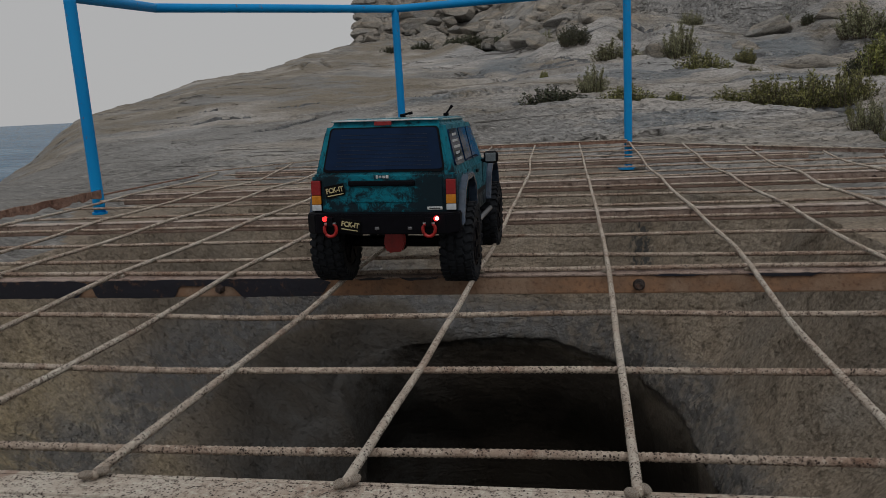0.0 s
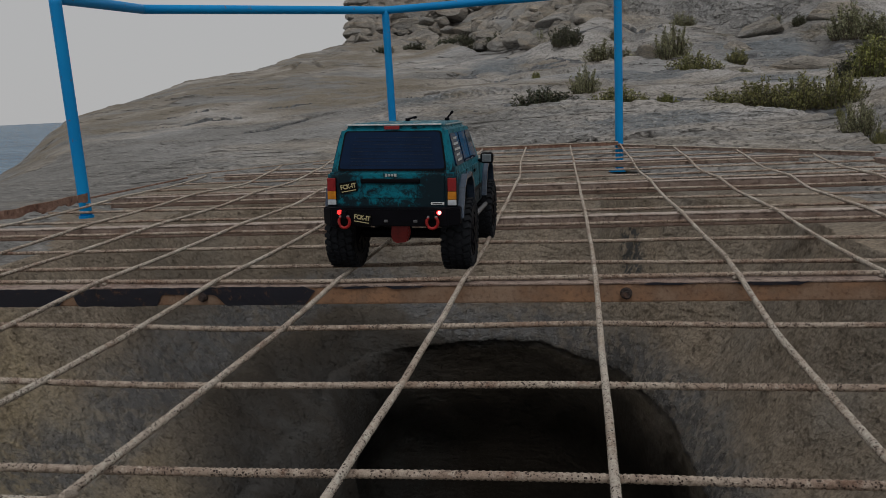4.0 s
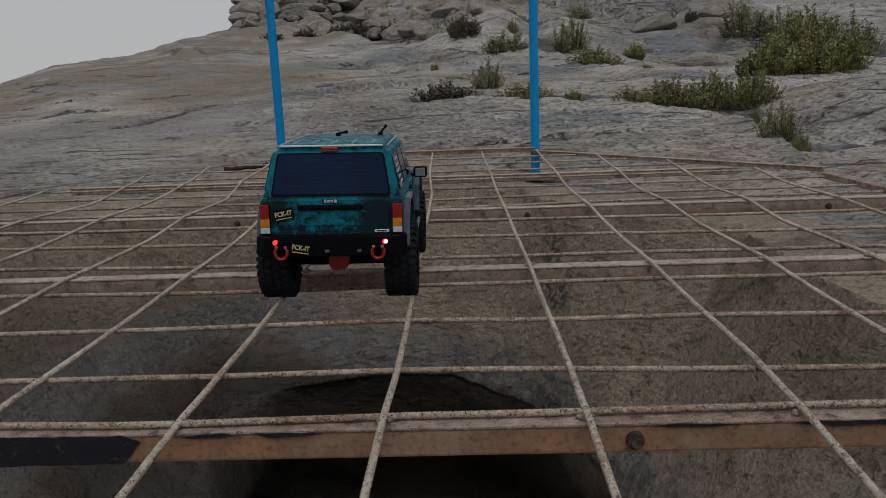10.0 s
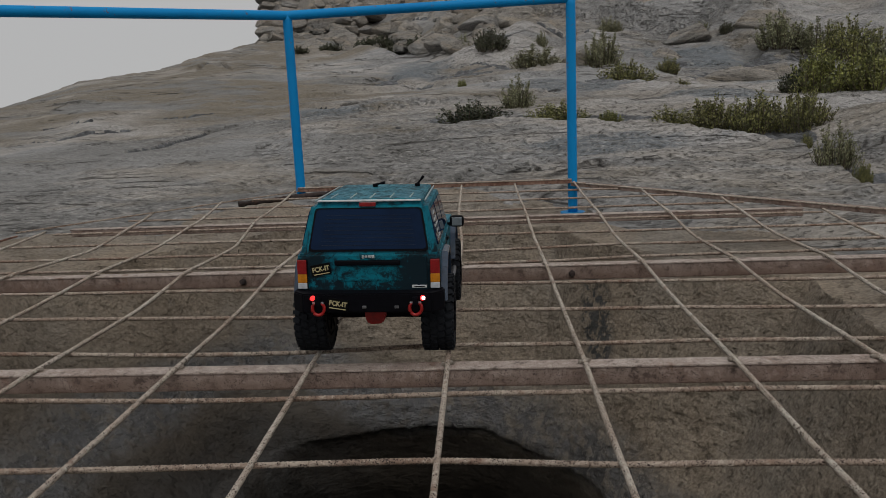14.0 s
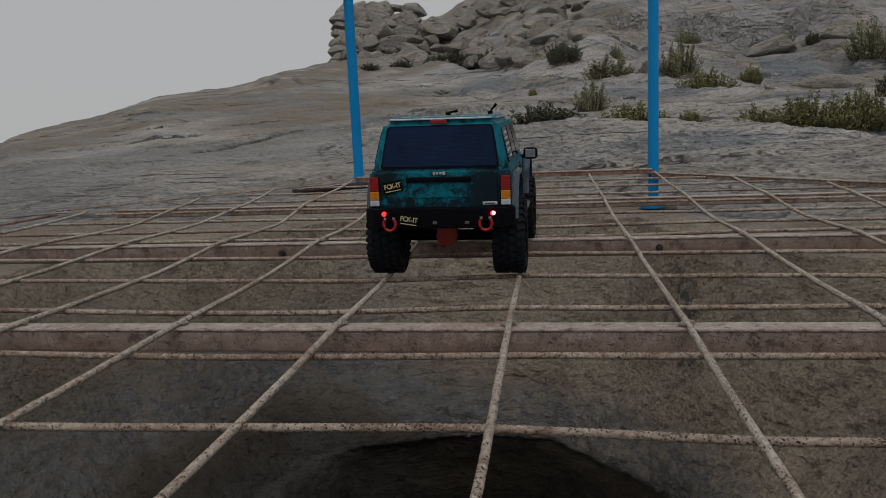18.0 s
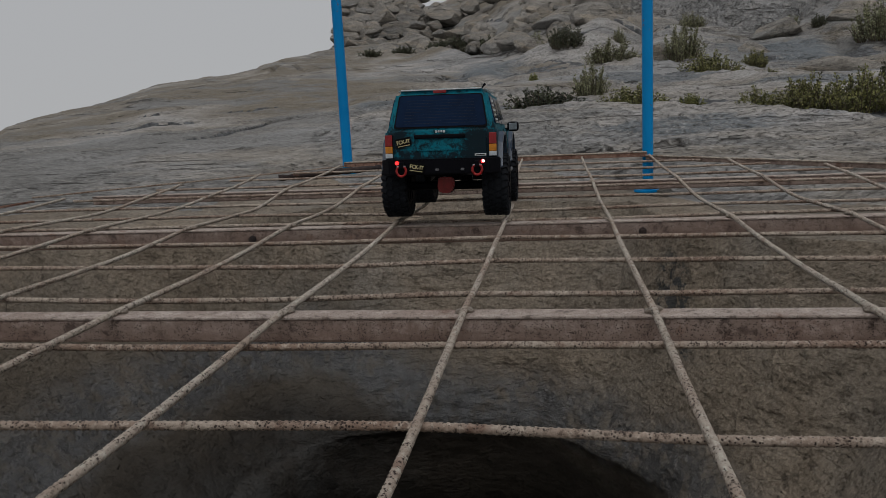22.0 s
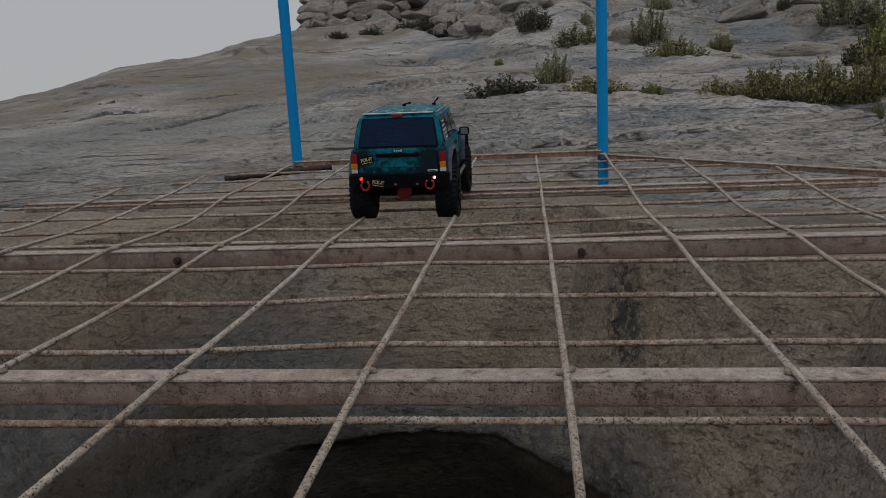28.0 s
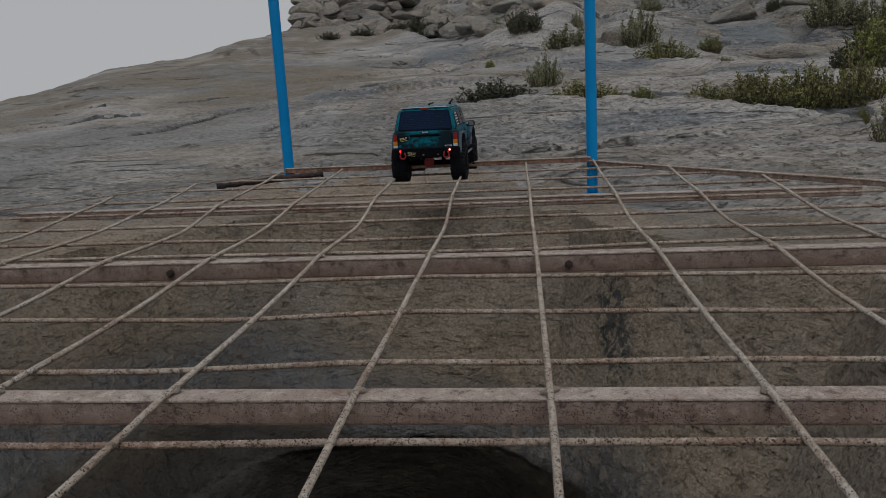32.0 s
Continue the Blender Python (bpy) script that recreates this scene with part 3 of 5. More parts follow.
def smooth_slope(u, r):
    """Slope from the eye up to the ground at a bearing and distance, before any relief."""
    lr = np.log(np.maximum(r, 3.2))
    low, mid, high = (np.interp(lr, LOG_R, row) for row in SLOPES)
    a, b = soft(-0.2, 0.05, u), soft(0.05, 0.35, u)
    rock = low + (mid - low) * a + (high - mid) * b
    vs, far = np.interp(u, SKY_U, SKY_V), np.interp(u, SKY_U, FAR_R)
    s = (lr - math.log(3.2)) / np.log(far / 3.2)
    dome = -0.106 + (vs + 0.106) * (1 - np.abs(1 - np.clip(s, 0, 1)) ** 1.55)
    dome = dome - 0.55 * np.maximum(r - far, 0) / r
    side = soft(-0.31, -0.24, u)
    return dome + (rock - dome) * side


def bare_ground(x, y):
    r = np.maximum(y - EYE[1], 0.6)
    u = np.clip((x - EYE[0]) / r, -0.95, 0.9)
    return u, r, np.where(r < 3.2, -0.06 + 0.0 * r, EYE[2] + r * smooth_slope(u, r))


def reach(angle, outline):
    """How far the outline lies from the pit's middle, that way."""
    dx, dy = np.cos(angle), np.sin(angle)
    best = np.full(np.shape(angle), 9.0)
    for (ax, ay), (bx, by) in zip(outline, outline[1:] + outline[:1]):
        ax, ay, bx, by = ax - PIT[0], ay - PIT[1], bx - PIT[0], by - PIT[1]
        ex, ey = bx - ax, by - ay
        den = dx * ey - dy * ex
        den = np.where(np.abs(den) < 1e-9, 1e-9, den)
        d = (ax * ey - ay * ex) / den
        s = (ax * dy - ay * dx) / den
        best = np.where((d > 0) & (s >= -1e-6) & (s <= 1 + 1e-6), np.minimum(best, d), best)
    return best


def hill(x, y, want_soil_shade=False):
    """Height of the rock outside the pit."""
    x, y = np.asarray(x, float), np.asarray(y, float)
    u, r, z = bare_ground(x, y)
    # slabs with a rounded lip and a hollow of soil behind
    wob = 0.5 * fbm(x * 0.9, y * 0.3, 3, 21)
    soil_shade = np.zeros_like(z)
    for j, (us, rs, rise, drop, w1, w2, deep, lo, hi) in enumerate(EDGES):
        d = r - np.interp(u, us, rs) - 0.12 * fbm(x * 2.6, x * 0 + j, 3, 22) - 0.05 * fbm(x * 11, x * 0 + j, 2, 23)
        there = soft(lo - 0.05, lo + 0.02, u) * soft(hi + 0.05, hi - 0.02, u)
        gate = there * (0.6 + 0.4 * soft(0.2, 0.5, vnoise(x * 1.4, x * 0 + 5 * j, 90)))
        up, down = rise * np.exp(np.minimum(d, 0) / w1), -drop * np.exp(-np.maximum(d, 0) / w2)
        z = z + gate * (up + (down - up) * soft(0.0, 0.03 + 0.004 * r, d))
        if deep > 0:
            soil_shade = np.maximum(soil_shade, there * soft(0.0, 0.04, d) * soft(deep * 1.2, deep * 0.6, d + 0.5 * deep * fbm(x * 3, y * 3, 3, 24)))
    # a bare hump beyond the gully
    mound = np.exp(-(((x - 2.25) / 0.55) ** 2) - ((y - 5.2) / 0.75) ** 2)
    z = z + 0.2 * mound
    near = soft(3.0, 5.0, r)
    rough = np.clip((r - 3) / 9, 0.0, 1.6)
    side = soft(-0.36, -0.12, u)
    z = z + (0.03 + rough * (0.08 + 0.12 * side)) * fbm(x * 0.6, y * 0.5, 4, 3)
    lump = np.abs(2 * vnoise(x * 0.75 + 0.6 * wob, y * 0.45, 33) - 1) + 0.4 * np.abs(2 * vnoise(x * 1.9, y * 1.2 + wob, 34) - 1)
    z = z + 0.24 * rough * soft(-0.26, -0.05, u) * soft(7.5, 9.5, r) * (lump - 0.65)
    # soil between the lumps, laid in the creases to paint their shade
    soil_shade = np.maximum(soil_shade, soft(0.24, 0.12, lump + 0.8 * fbm(x * 2.6, y * 2.2, 4, 35)) * soft(-0.2, -0.1, u) * soft(7.0, 8.5, r) * soft(11.5, 10.0, r))
    grain = (0.3 + 0.4 * soft(4.0, 10.0, r)) * (0.25 + 0.6 * side)
    z = z + grain * (0.03 * fbm(x * 2.6, y * 2.6, 4, 9) + 0.05 * np.abs(fbm(x * 5.0, y * 6.0, 4, 19)) + 0.03 * fbm(x * 17.0, y * 19.0, 2, 29))
    z = z + (1 - side) * soft(4.0, 7.0, r) * (0.10 * np.abs(fbm(x * 1.5, y * 1.3, 5, 73)) + 0.025 * fbm(x * 7.0, y * 5.0, 3, 74))
    # weathering scallops: shallow dishes with sharp rims
    warp = 0.5 * wob
    fade = (1 - 0.6 * soft(6.0, 10.0, r)) * (0.2 + 0.5 * soft(-0.5, -0.1, u))
    for size, deep, shift in ((5.5, 0.016, 61), (11.0, 0.013, 62), (21.0, 0.009, 63)):
        cell = vnoise(x * size + warp, y * size * 1.15, shift)
        z = z - fade * deep * soft(0.56, 0.70, cell) * (0.4 + 1.2 * vnoise(x * 0.9, y * 0.9, shift + 9))
    # beds of the stone, as low steps
    bed = (z - 0.05 * x + 0.10 * fbm(x * 0.6, y * 0.6, 3, 14)) / 0.17
    saw = bed - np.floor(bed)
    z = z + near * (0.018 + 0.03 * side) * (soft(0.0, 0.10, saw) - saw) * soft(0.4, 0.6, vnoise(x * 0.5, y * 1.1, 30))
    # open joints
    for j, (us, rs, deep, half) in enumerate(JOINTS):
        d = r - np.interp(u, us, rs) - 0.10 * fbm(x * 3.1, x * 0 + 3 * j, 3, 26) - 0.012 * fbm(x * 13, x * 0 + j, 2, 27)
        there = soft(us[0] - 0.015, us[0] + 0.02, u) * soft(us[-1] + 0.015, us[-1] - 0.02, u)
        there = there * (0.35 + 0.65 * soft(0.3, 0.6, vnoise(x * 2.2, x * 0 + 7 * j, 28)))
        wide = half * (0.7 + 0.8 * vnoise(x * 1.2, x * 0 + j, 25))
        z = z - there * deep * np.exp(-((d / wide) ** 2)) + there * 0.35 * deep * soft(0.0, wide, d) * np.exp(-np.maximum(d, 0) / (6 * half))
        # joint bottoms take the dark colour in place of their shade
        soil_shade = np.maximum(soil_shade, 0.9 * there * (np.abs(d) < 0.75 * wide))
    return (z, soil_shade * (0.85 + 2.0 * fbm(x * 2.4, y * 2.4, 4, 44)) * (1 - mound)) if want_soil_shade else z


def build_ground():
    turn = np.linspace(-1, 1, 1060)
    fan = np.radians(90 + 66 * (0.52 * turn + 0.48 * turn**3))
    rest = np.radians(np.linspace(90 + 66, 90 + 294, 150))[1:-1]
    ang = np.r_[fan, rest]
    rim = reach(ang, RIM)
    shelf = 0.03 + 0.33 * soft(-0.1, 0.5, np.cos(ang)) * soft(-0.9, -0.2, np.sin(ang))
    edge = rim - shelf
    lip = 1 / np.sqrt((np.cos(ang) / np.where(np.cos(ang) < 0, 0.64 + 0.42 * soft(0.6, 0.97, np.sin(ang)), 0.67)) ** 2 + (np.sin(ang) / 1.3) ** 2)
    lip = np.minimum(lip * (1 + 0.05 * fbm(np.cos(ang) * 2, np.sin(ang) * 2, 3, 5)), edge - 0.15)
    west = soft(-0.3, -0.8, np.cos(ang))
    fun = -0.03 + 0.3 * west
    foot = -1.0 - 0.2 * west
    rows = []
    for k in (0.0, 0.5):
        rows.append((lip * 1.5 * k, np.full_like(ang, -5.0)))
    for d in np.linspace(0, 1, 12):
        rows.append((lip * (1.5 - 0.3 * d), -5.0 + 3.5 * d + 0 * ang))
    for d in np.linspace(0.1, 1, 10):
        rows.append((lip * (1.2 - (0.2 + fun) * soft(0, 1, d)), -1.5 + (foot + 1.5) * d))
    for d in np.linspace(0.08, 1, 14):
        a = d * math.pi / 2
        rows.append((lip * (1 - fun * np.cos(a)), foot + (-0.815 - foot) * np.sin(a)))
    steep = 1.05 + 0.25 * soft(-0.1, -0.7, np.cos(ang)) * soft(-0.2, 0.3, np.sin(ang))
    for d in np.linspace(0.012, 1, 110):
        rows.append((lip + (edge - lip) * d, -0.78 + 0.66 * d ** steep - 0.05 * np.sin(d * math.pi) - 0.035 * np.exp(-d / 0.05)))
    rad, zed = np.array([r for r, _ in rows]), np.array([z for _, z in rows])
    x, y = PIT[0] + rad * np.cos(ang), PIT[1] + rad * np.sin(ang)
    wall = soft(-4.0, -1.0, zed)
    push = wall * (0.06 * fbm(x * 3 + zed * 2, y * 3 + zed * 3, 3, 40) + 0.018 * fbm(x * 11, zed * 11 + y * 9, 3, 50) + 0.012 * fbm(x * 31 + zed * 17, zed * 29 + y * 25, 2, 55) + 0.002 * (soft(0.4, 0.6, vnoise(x * 17 + zed * 5, zed * 24 + y * 13, 56)) - 0.5) + 0.002 * (soft(0.4, 0.6, vnoise(x * 41 + zed * 9, zed * 55 + y * 37, 57)) - 0.5))
    x, y, zed = x + push * np.cos(ang), y + push * np.sin(ang), zed + push * 0.6
    out = np.r_[np.linspace(0.02, 0.7, 40), 0.7 * np.geomspace(1, 30, 620)[1:], 21 * np.geomspace(1, 5, 40)[1:]]
    x2 = PIT[0] + (edge + out[:, None]) * np.cos(ang)
    y2 = PIT[1] + (edge + out[:, None]) * np.sin(ang)
    z2, soil_shade = hill(x2, y2, True)
    inner = soft(0.5, 0.0, out)[:, None]
    z2 = z2 * (1 - inner) + (-0.145 + 0.03 * fbm(x2 * 4, y2 * 4, 4, 60)) * inner
    low = soft(shelf + 0.3, shelf + 0.06, out[:, None])
    z2 = z2 + low * (np.minimum(z2, -0.115 + 0.02 * fbm(x2 * 6, y2 * 6, 3, 61)) - z2)
    gx, gy, gz = (np.concatenate(p) for p in ((x, x2), (y, y2), (zed, z2)))
    m, n = gx.shape
    i, k = np.meshgrid(np.arange(m - 1), np.arange(n), indexing="ij")
    k2 = (k + 1) % n
    quads = np.stack([i * n + k, (i + 1) * n + k, (i + 1) * n + k2, i * n + k2], -1).reshape(-1, 4)
    me = bpy.data.meshes.new("ground")
    me.vertices.add(m * n)
    me.vertices.foreach_set("co", np.stack([gx, gy, gz], -1).astype(np.float32).ravel())
    me.loops.add(quads.size)
    me.loops.foreach_set("vertex_index", quads.astype(np.int32).ravel())
    me.polygons.add(len(quads))
    me.polygons.foreach_set("loop_start", np.arange(0, quads.size, 4, dtype=np.int32))
    me.polygons.foreach_set("use_smooth", np.ones(len(quads), bool))
    me.materials.append(ROCK)
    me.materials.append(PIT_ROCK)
    me.materials.append(SOIL_SHADE)
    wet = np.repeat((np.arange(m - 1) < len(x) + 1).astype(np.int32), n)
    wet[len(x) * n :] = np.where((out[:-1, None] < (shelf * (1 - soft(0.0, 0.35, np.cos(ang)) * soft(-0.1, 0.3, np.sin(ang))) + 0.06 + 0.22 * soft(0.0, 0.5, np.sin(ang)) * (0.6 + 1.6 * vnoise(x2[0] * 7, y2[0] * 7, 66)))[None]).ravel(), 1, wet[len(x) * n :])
    wet[len(x) * n :] = np.where(soil_shade[:-1].ravel() > 0.5, 2, wet[len(x) * n :])
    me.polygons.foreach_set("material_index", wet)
    me.update()
    me.validate()
    return tagged(new("ground", me), "weathered tan and grey limestone slope with a deep round pit", "rock ground", kind="structure")


ground = build_ground()

bm = bmesh.new()
bmesh.ops.create_grid(bm, x_segments=40, y_segments=40, size=3500, matrix=Matrix.Translation((0, 0, -14)))
tagged(part("water", bm, SEA), "grey-blue choppy sea reaching to the horizon", "sea", kind="structure")

# ---- steel grate ----
grate = tagged(empty("steel_grate", pose(0, 0, 0)), "rusty welded rebar grate in a plate rim, lying over the pit", "grate")
BEAMS = [1.345, 1.991, 2.67, 3.345]


def span_x(y):
    xs = sorted(ax + (bx - ax) * (y - ay) / (by - ay) for (ax, ay), (bx, by) in zip(RIM, RIM[1:] + RIM[:1]) if (ay - y) * (by - y) < 0)
    return xs[0], xs[-1]


def rim_rise(y):
    return 0.023 * soft(2.9, 4.0, y)


# each long bar is bent: where it lies sideways at these stations along its run
STATION = [0.65, 1.1, 1.5, 2.0, 2.35, 2.7, 3.0, 3.4, 3.8, 4.1]
BAR_LINE = {
    -7: [-1.48, -1.49, -1.505, -1.522, -1.535, -1.55, -1.545, -1.545, -1.58, -1.60],
    -6: [-1.17, -1.195, -1.22, -1.262, -1.278, -1.288, -1.25, -1.292, -1.35, -1.375],
    -5: [-1.02, -1.035, -1.05, -1.052, -1.055, -1.073, -1.068, -1.09, -1.145, -1.16],
    -4: [-0.77, -0.79, -0.82, -0.822, -0.824, -0.85, -0.838, -0.893, -0.91, -0.935],
    -3: [-0.59, -0.591, -0.605, -0.603, -0.614, -0.635, -0.64, -0.67, -0.695, -0.705],
    -2: [-0.396, -0.391, -0.396, -0.399, -0.406, -0.418, -0.416, -0.45, -0.461, -0.463],
    -1: [-0.2, -0.194, -0.19, -0.197, -0.202, -0.205, -0.211, -0.234, -0.244, -0.25],
    0: [0.0, 0.004, 0.006, 0.001, -0.003, -0.009, -0.014, -0.022, -0.032, -0.036],
    1: [0.197, 0.198, 0.218, 0.213, 0.209, 0.208, 0.201, 0.201, 0.199, 0.2],
    2: [0.42, 0.415, 0.408, 0.412, 0.404, 0.413, 0.402, 0.412, 0.415, 0.425],
    3: [0.6, 0.6, 0.6, 0.595, 0.586, 0.617, 0.61, 0.625, 0.645, 0.66],
    4: [0.82, 0.82, 0.82, 0.825, 0.828, 0.838, 0.842, 0.862, 0.885, 0.9],
}


def bend(at, stations, values):
    """A smooth bend through the values at the stations."""
    fine = np.linspace(stations[0], stations[-1], 400)
    wide = max(3, int(0.16 / (fine[1] - fine[0])))
    v = np.interp(fine, stations, values)
    v = np.convolve(np.pad(v, wide // 2, "edge"), np.hanning(wide + 2)[1:-1] / np.hanning(wide + 2)[1:-1].sum(), "valid")[:400]
    return np.interp(at, fine, v)


def bar_x(k, y):
    return bend(y, STATION, BAR_LINE[k])


def long_bar(k):
    y = np.arange(0.64, 4.1, 0.0013)
    x = bar_x(k, y)
    inside = np.hypot(x - PIT[0], y - PIT[1]) < reach(np.arctan2(y - PIT[1], x - PIT[0]), RIM) + 0.012
    x, y = x[inside], y[inside]
    lo, hi = y[0], y[-1]
    sag = np.zeros_like(y)
    knots = [lo] + [b for b in BEAMS if lo < b < hi] + [hi]
    for a, b in zip(knots, knots[1:]):
        inside = (y >= a) & (y <= b)
        sag[inside] += 0.012 * np.sin(math.pi * (y[inside] - a) / (b - a)) * (b - a) / 0.66
    xx = x + 0.003 * fbm(y * 5, y * 0 + k * 3.7, 3, 70)
    zz = 0.004 - 0.4 * sag + rim_rise(y) + 0.005 * fbm(y * 3, y * 0 + k * 5.1, 3, 71)
    return sweep(np.stack([xx, y, zz], -1), 0.0035, 9, 0.14, 0.0052)


# how the cross bars wander along the grate, at these stations from side to side
ACROSS = [-1.3, -0.85, -0.65, -0.45, -0.2, 0.0, 0.2, 0.5]
CROSS_LINE = {
    0.717: [0.717, 0.717, 0.716, 0.714, 0.719, 0.725, 0.726, 0.727],
    0.90: [0.922, 0.918, 0.915, 0.902, 0.911, 0.918, 0.916, 0.916],
    1.122: [1.133, 1.13, 1.124, 1.109, 1.122, 1.132, 1.119, 1.121],
    1.354: [1.392, 1.378, 1.365, 1.355, 1.363, 1.364, 1.368, 1.368],
    1.485: [1.506, 1.502, 1.50, 1.50, 1.503, 1.495, 1.485, 1.475],
    1.692: [1.684, 1.685, 1.689, 1.697, 1.707, 1.692, 1.694, 1.68],
    1.889: [1.91, 1.903, 1.894, 1.890, 1.901, 1.901, 1.905, 1.897],
    2.10: [2.12, 2.105, 2.088, 2.086, 2.113, 2.107, 2.114, 2.102],
    2.296: [2.335, 2.315, 2.303, 2.291, 2.323, 2.311, 2.307, 2.285],
    2.49: [2.535, 2.52, 2.512, 2.517, 2.533, 2.518, 2.513, 2.50],
    2.695: [2.755, 2.749, 2.746, 2.743, 2.735, 2.738, 2.762, 2.775],
    2.887: [2.91, 2.91, 2.90, 2.872, 2.881, 2.902, 2.928, 2.911],
}


def cross_bar(y0, index):
    lo, hi = span_x(y0)
    x = np.arange(lo + 0.01, hi - 0.005, 0.0013)
    yy = bend(x, ACROSS, CROSS_LINE[y0]) if y0 in CROSS_LINE else y0 + 0.012 * fbm(x * 1.6, x * 0 + index * 2.9, 3, 80)
    yy = yy + 0.003 * fbm(x * 5, x * 0 + index * 2.9, 3, 82)
    zz = (0.0005 if abs(y0 - 1.354) < 0.01 else -0.0045) + 0.003 * fbm(x * 3, x * 0 + index * 4.3, 3, 81) + rim_rise(y0)
    return sweep(np.stack([x, yy, zz], -1), 0.0035, 9, 0.14, 0.0052)


for k in range(-7, 5):
    part("long_bar", long_bar(k), RUST_BAR, grate)
CROSS = [0.717, 0.90, 1.122, 1.354, 1.485, 1.692, 1.889, 2.10, 2.296, 2.49, 2.695, 2.887, 3.105, 3.30, 3.50, 3.70, 3.90]
for j, y0 in enumerate(CROSS):
    part("cross_bar", cross_bar(y0, j), RUST_CROSS, grate)


def beam(y0, index):
    lo, hi = span_x(y0)
    top, foot = ((-0.004, -0.035), (-0.0005, -0.030), (-0.001, -0.036), (0.009, -0.016))[index]
    body = box((hi - lo - 0.012, 0.028, top - foot - 0.003), ((lo + hi) / 2, y0 + 0.015, (top + foot - 0.003) / 2), 0.003)
    # added top sheet, its paler rust holding the light from above
    flange = box((hi - lo - 0.010, 0.031, 0.003), ((lo + hi) / 2, y0 + 0.015, top - 0.0015), 0.001)
    return body, flange


for j, y0 in enumerate(BEAMS):
    body, flange = beam(y0, j)
    ob = part("beam", body, RUST_BEAM if j else RUST_ORANGE, grate, "" if j else "flaking orange rust")
    part("flange", flange, RUST_LIT if j else RUST_BEAM, ob)
bm = bmesh.new()
bmesh.ops.create_icosphere(bm, subdivisions=2, radius=1.0)
for v in bm.verts:
    v.co *= 1 + 0.25 * noise.noise(v.co * 2.3)
weld_shape = mesh_bm(bm, True)
for k in BAR_LINE:
    for y0, lift in zip([0.64] + BEAMS, (0.004, -0.002, 0.002, 0.002, 0.011)):
        lo, hi = span_x(max(y0, 0.69))
        x = float(bar_x(k, y0 + 0.015)) + 0.003 * float(fbm(y0 * 5, k * 3.7, 3, 70))
        if lo + 0.03 < x < hi - 0.03:
            for side, dy in ((-1, 0.012), (1, 0.019)):
                part("weld", weld_shape, RUST_BAR, grate, at=Matrix.Translation((x + side * 0.0042, y0 + dy, lift)) @ Matrix.Rotation(k + y0, 4, "Z") @ Matrix.Diagonal((0.0042, 0.0065, 0.0036, 1)))
for j, (a, b) in enumerate(zip(RIM, RIM[1:] + RIM[:1])):
    ax, ay, bx, by = *a, *b
    d, size = math.atan2(by - ay, bx - ax), math.hypot(bx - ax, by - ay)
    zr = -0.012 + float(rim_rise((ay + by) / 2)) + (0.006, 0, 0, 0, -0.009, 0.01, 0.020, 0.008, 0.001)[j]
    m = Matrix.Translation(((ax + bx) / 2, (ay + by) / 2, zr)) @ Matrix.Rotation(d, 4, "Z")
    tall = (0.016, 0.014, 0.018, 0.03, 0.04, 0.03, 0.022, 0.006, 0.005)[j]
    if j == 6:
        # bent old plate, its lower edge eaten away by rust
        n = 60
        low = [(-size / 2 + size * i / n, 0.02 - tall * (0.75 + 0.9 * vnoise(i * 0.45, 3.0, 12) - 0.4 * vnoise(i * 1.7, 5.0, 13))) for i in range(n + 1)]
        top = [(size / 2 - size * i / n, 0.02 + 0.004 * vnoise(i * 0.3, 9.0, 14)) for i in range(n + 1)]
        bm = prism([(float(x), float(z)) for x, z in low + top], 0.005, "y", -0.0025)
    else:
        bm = box((size + 0.004, 0.005, tall), (0, 0, 0.02 - tall / 2), 0.0015)
    if j == 4:
        box((size, 0.028, 0.005), (0, 0.0165, 0.0172), 0.0015, bm)
        box((size, 0.05, 0.006), (0, 0.06, 0.0178), 0.0015, bm)
    elif j < 4:
        box((size, 0.04, 0.005), (0, 0.0225, 0.0172), 0.0015, bm)
    part("rim_plate", bm, (RUST_RED, RUST_BEAM, RUST_BEAM, RUST_BEAM, RUST_BAR, RUST_BEAM, RUST_RED, RUST_RED, RUST_CROSS)[j], grate, at=m)
    if j in (0, 1):
        part("rim_edge", rod((-size / 2, -0.003, 0.021), (size / 2, -0.003, 0.021), 0.0028, 8), RUST_BAR, grate, at=m)

# ---- guard rail ----
rail = tagged(empty("guard_rail", pose(-0.9, 4.08, -0.1)), "bright blue painted steel pipe guard rail with rust spots", "railing")
O = Vector((-0.9, 4.08, -0.1))
P1, P2, P3 = Vector((-1.622, 2.56, 0)), Vector((-0.915, 4.12, 0)), Vector((0.198, 4.12, 0))
TOP = [Vector((-1.632, 2.56, 0.652)), Vector((-1.73, 3.27, 0.695)), Vector((-0.921, 4.125, 0.722)), Vector((0.196, 4.125, 0.738))]


def pipe(points, r):
    pts = []
    for a, b in zip(points, points[1:]):
        pts += [a.lerp(b, s) for s in (0.0, 0.03, 0.25, 0.5, 0.75, 0.97)]
    pts.append(points[-1])
    return sweep([tuple(p - O) for p in pts], r, 14)


for foot, top in ((P1, TOP[0]), (P2, TOP[2]), (P3, TOP[3])):
    base = foot.copy()
    base.z = -0.045 if foot is P1 else 0.0 if foot is P2 else -0.1
    part("post", pipe([base, top], 0.019), BLUE, rail)
    bm = rod(base - O + Vector((0, 0, -0.006)), base - O + Vector((0, 0, 0.002)), 0.024 if foot is P1 else 0.034 if foot is P2 else 0.05, 20)
    part("base_plate", bm, BLUE, rail)
part("top_rail", pipe(TOP, 0.0185), BLUE, rail)

# ---- model truck ----


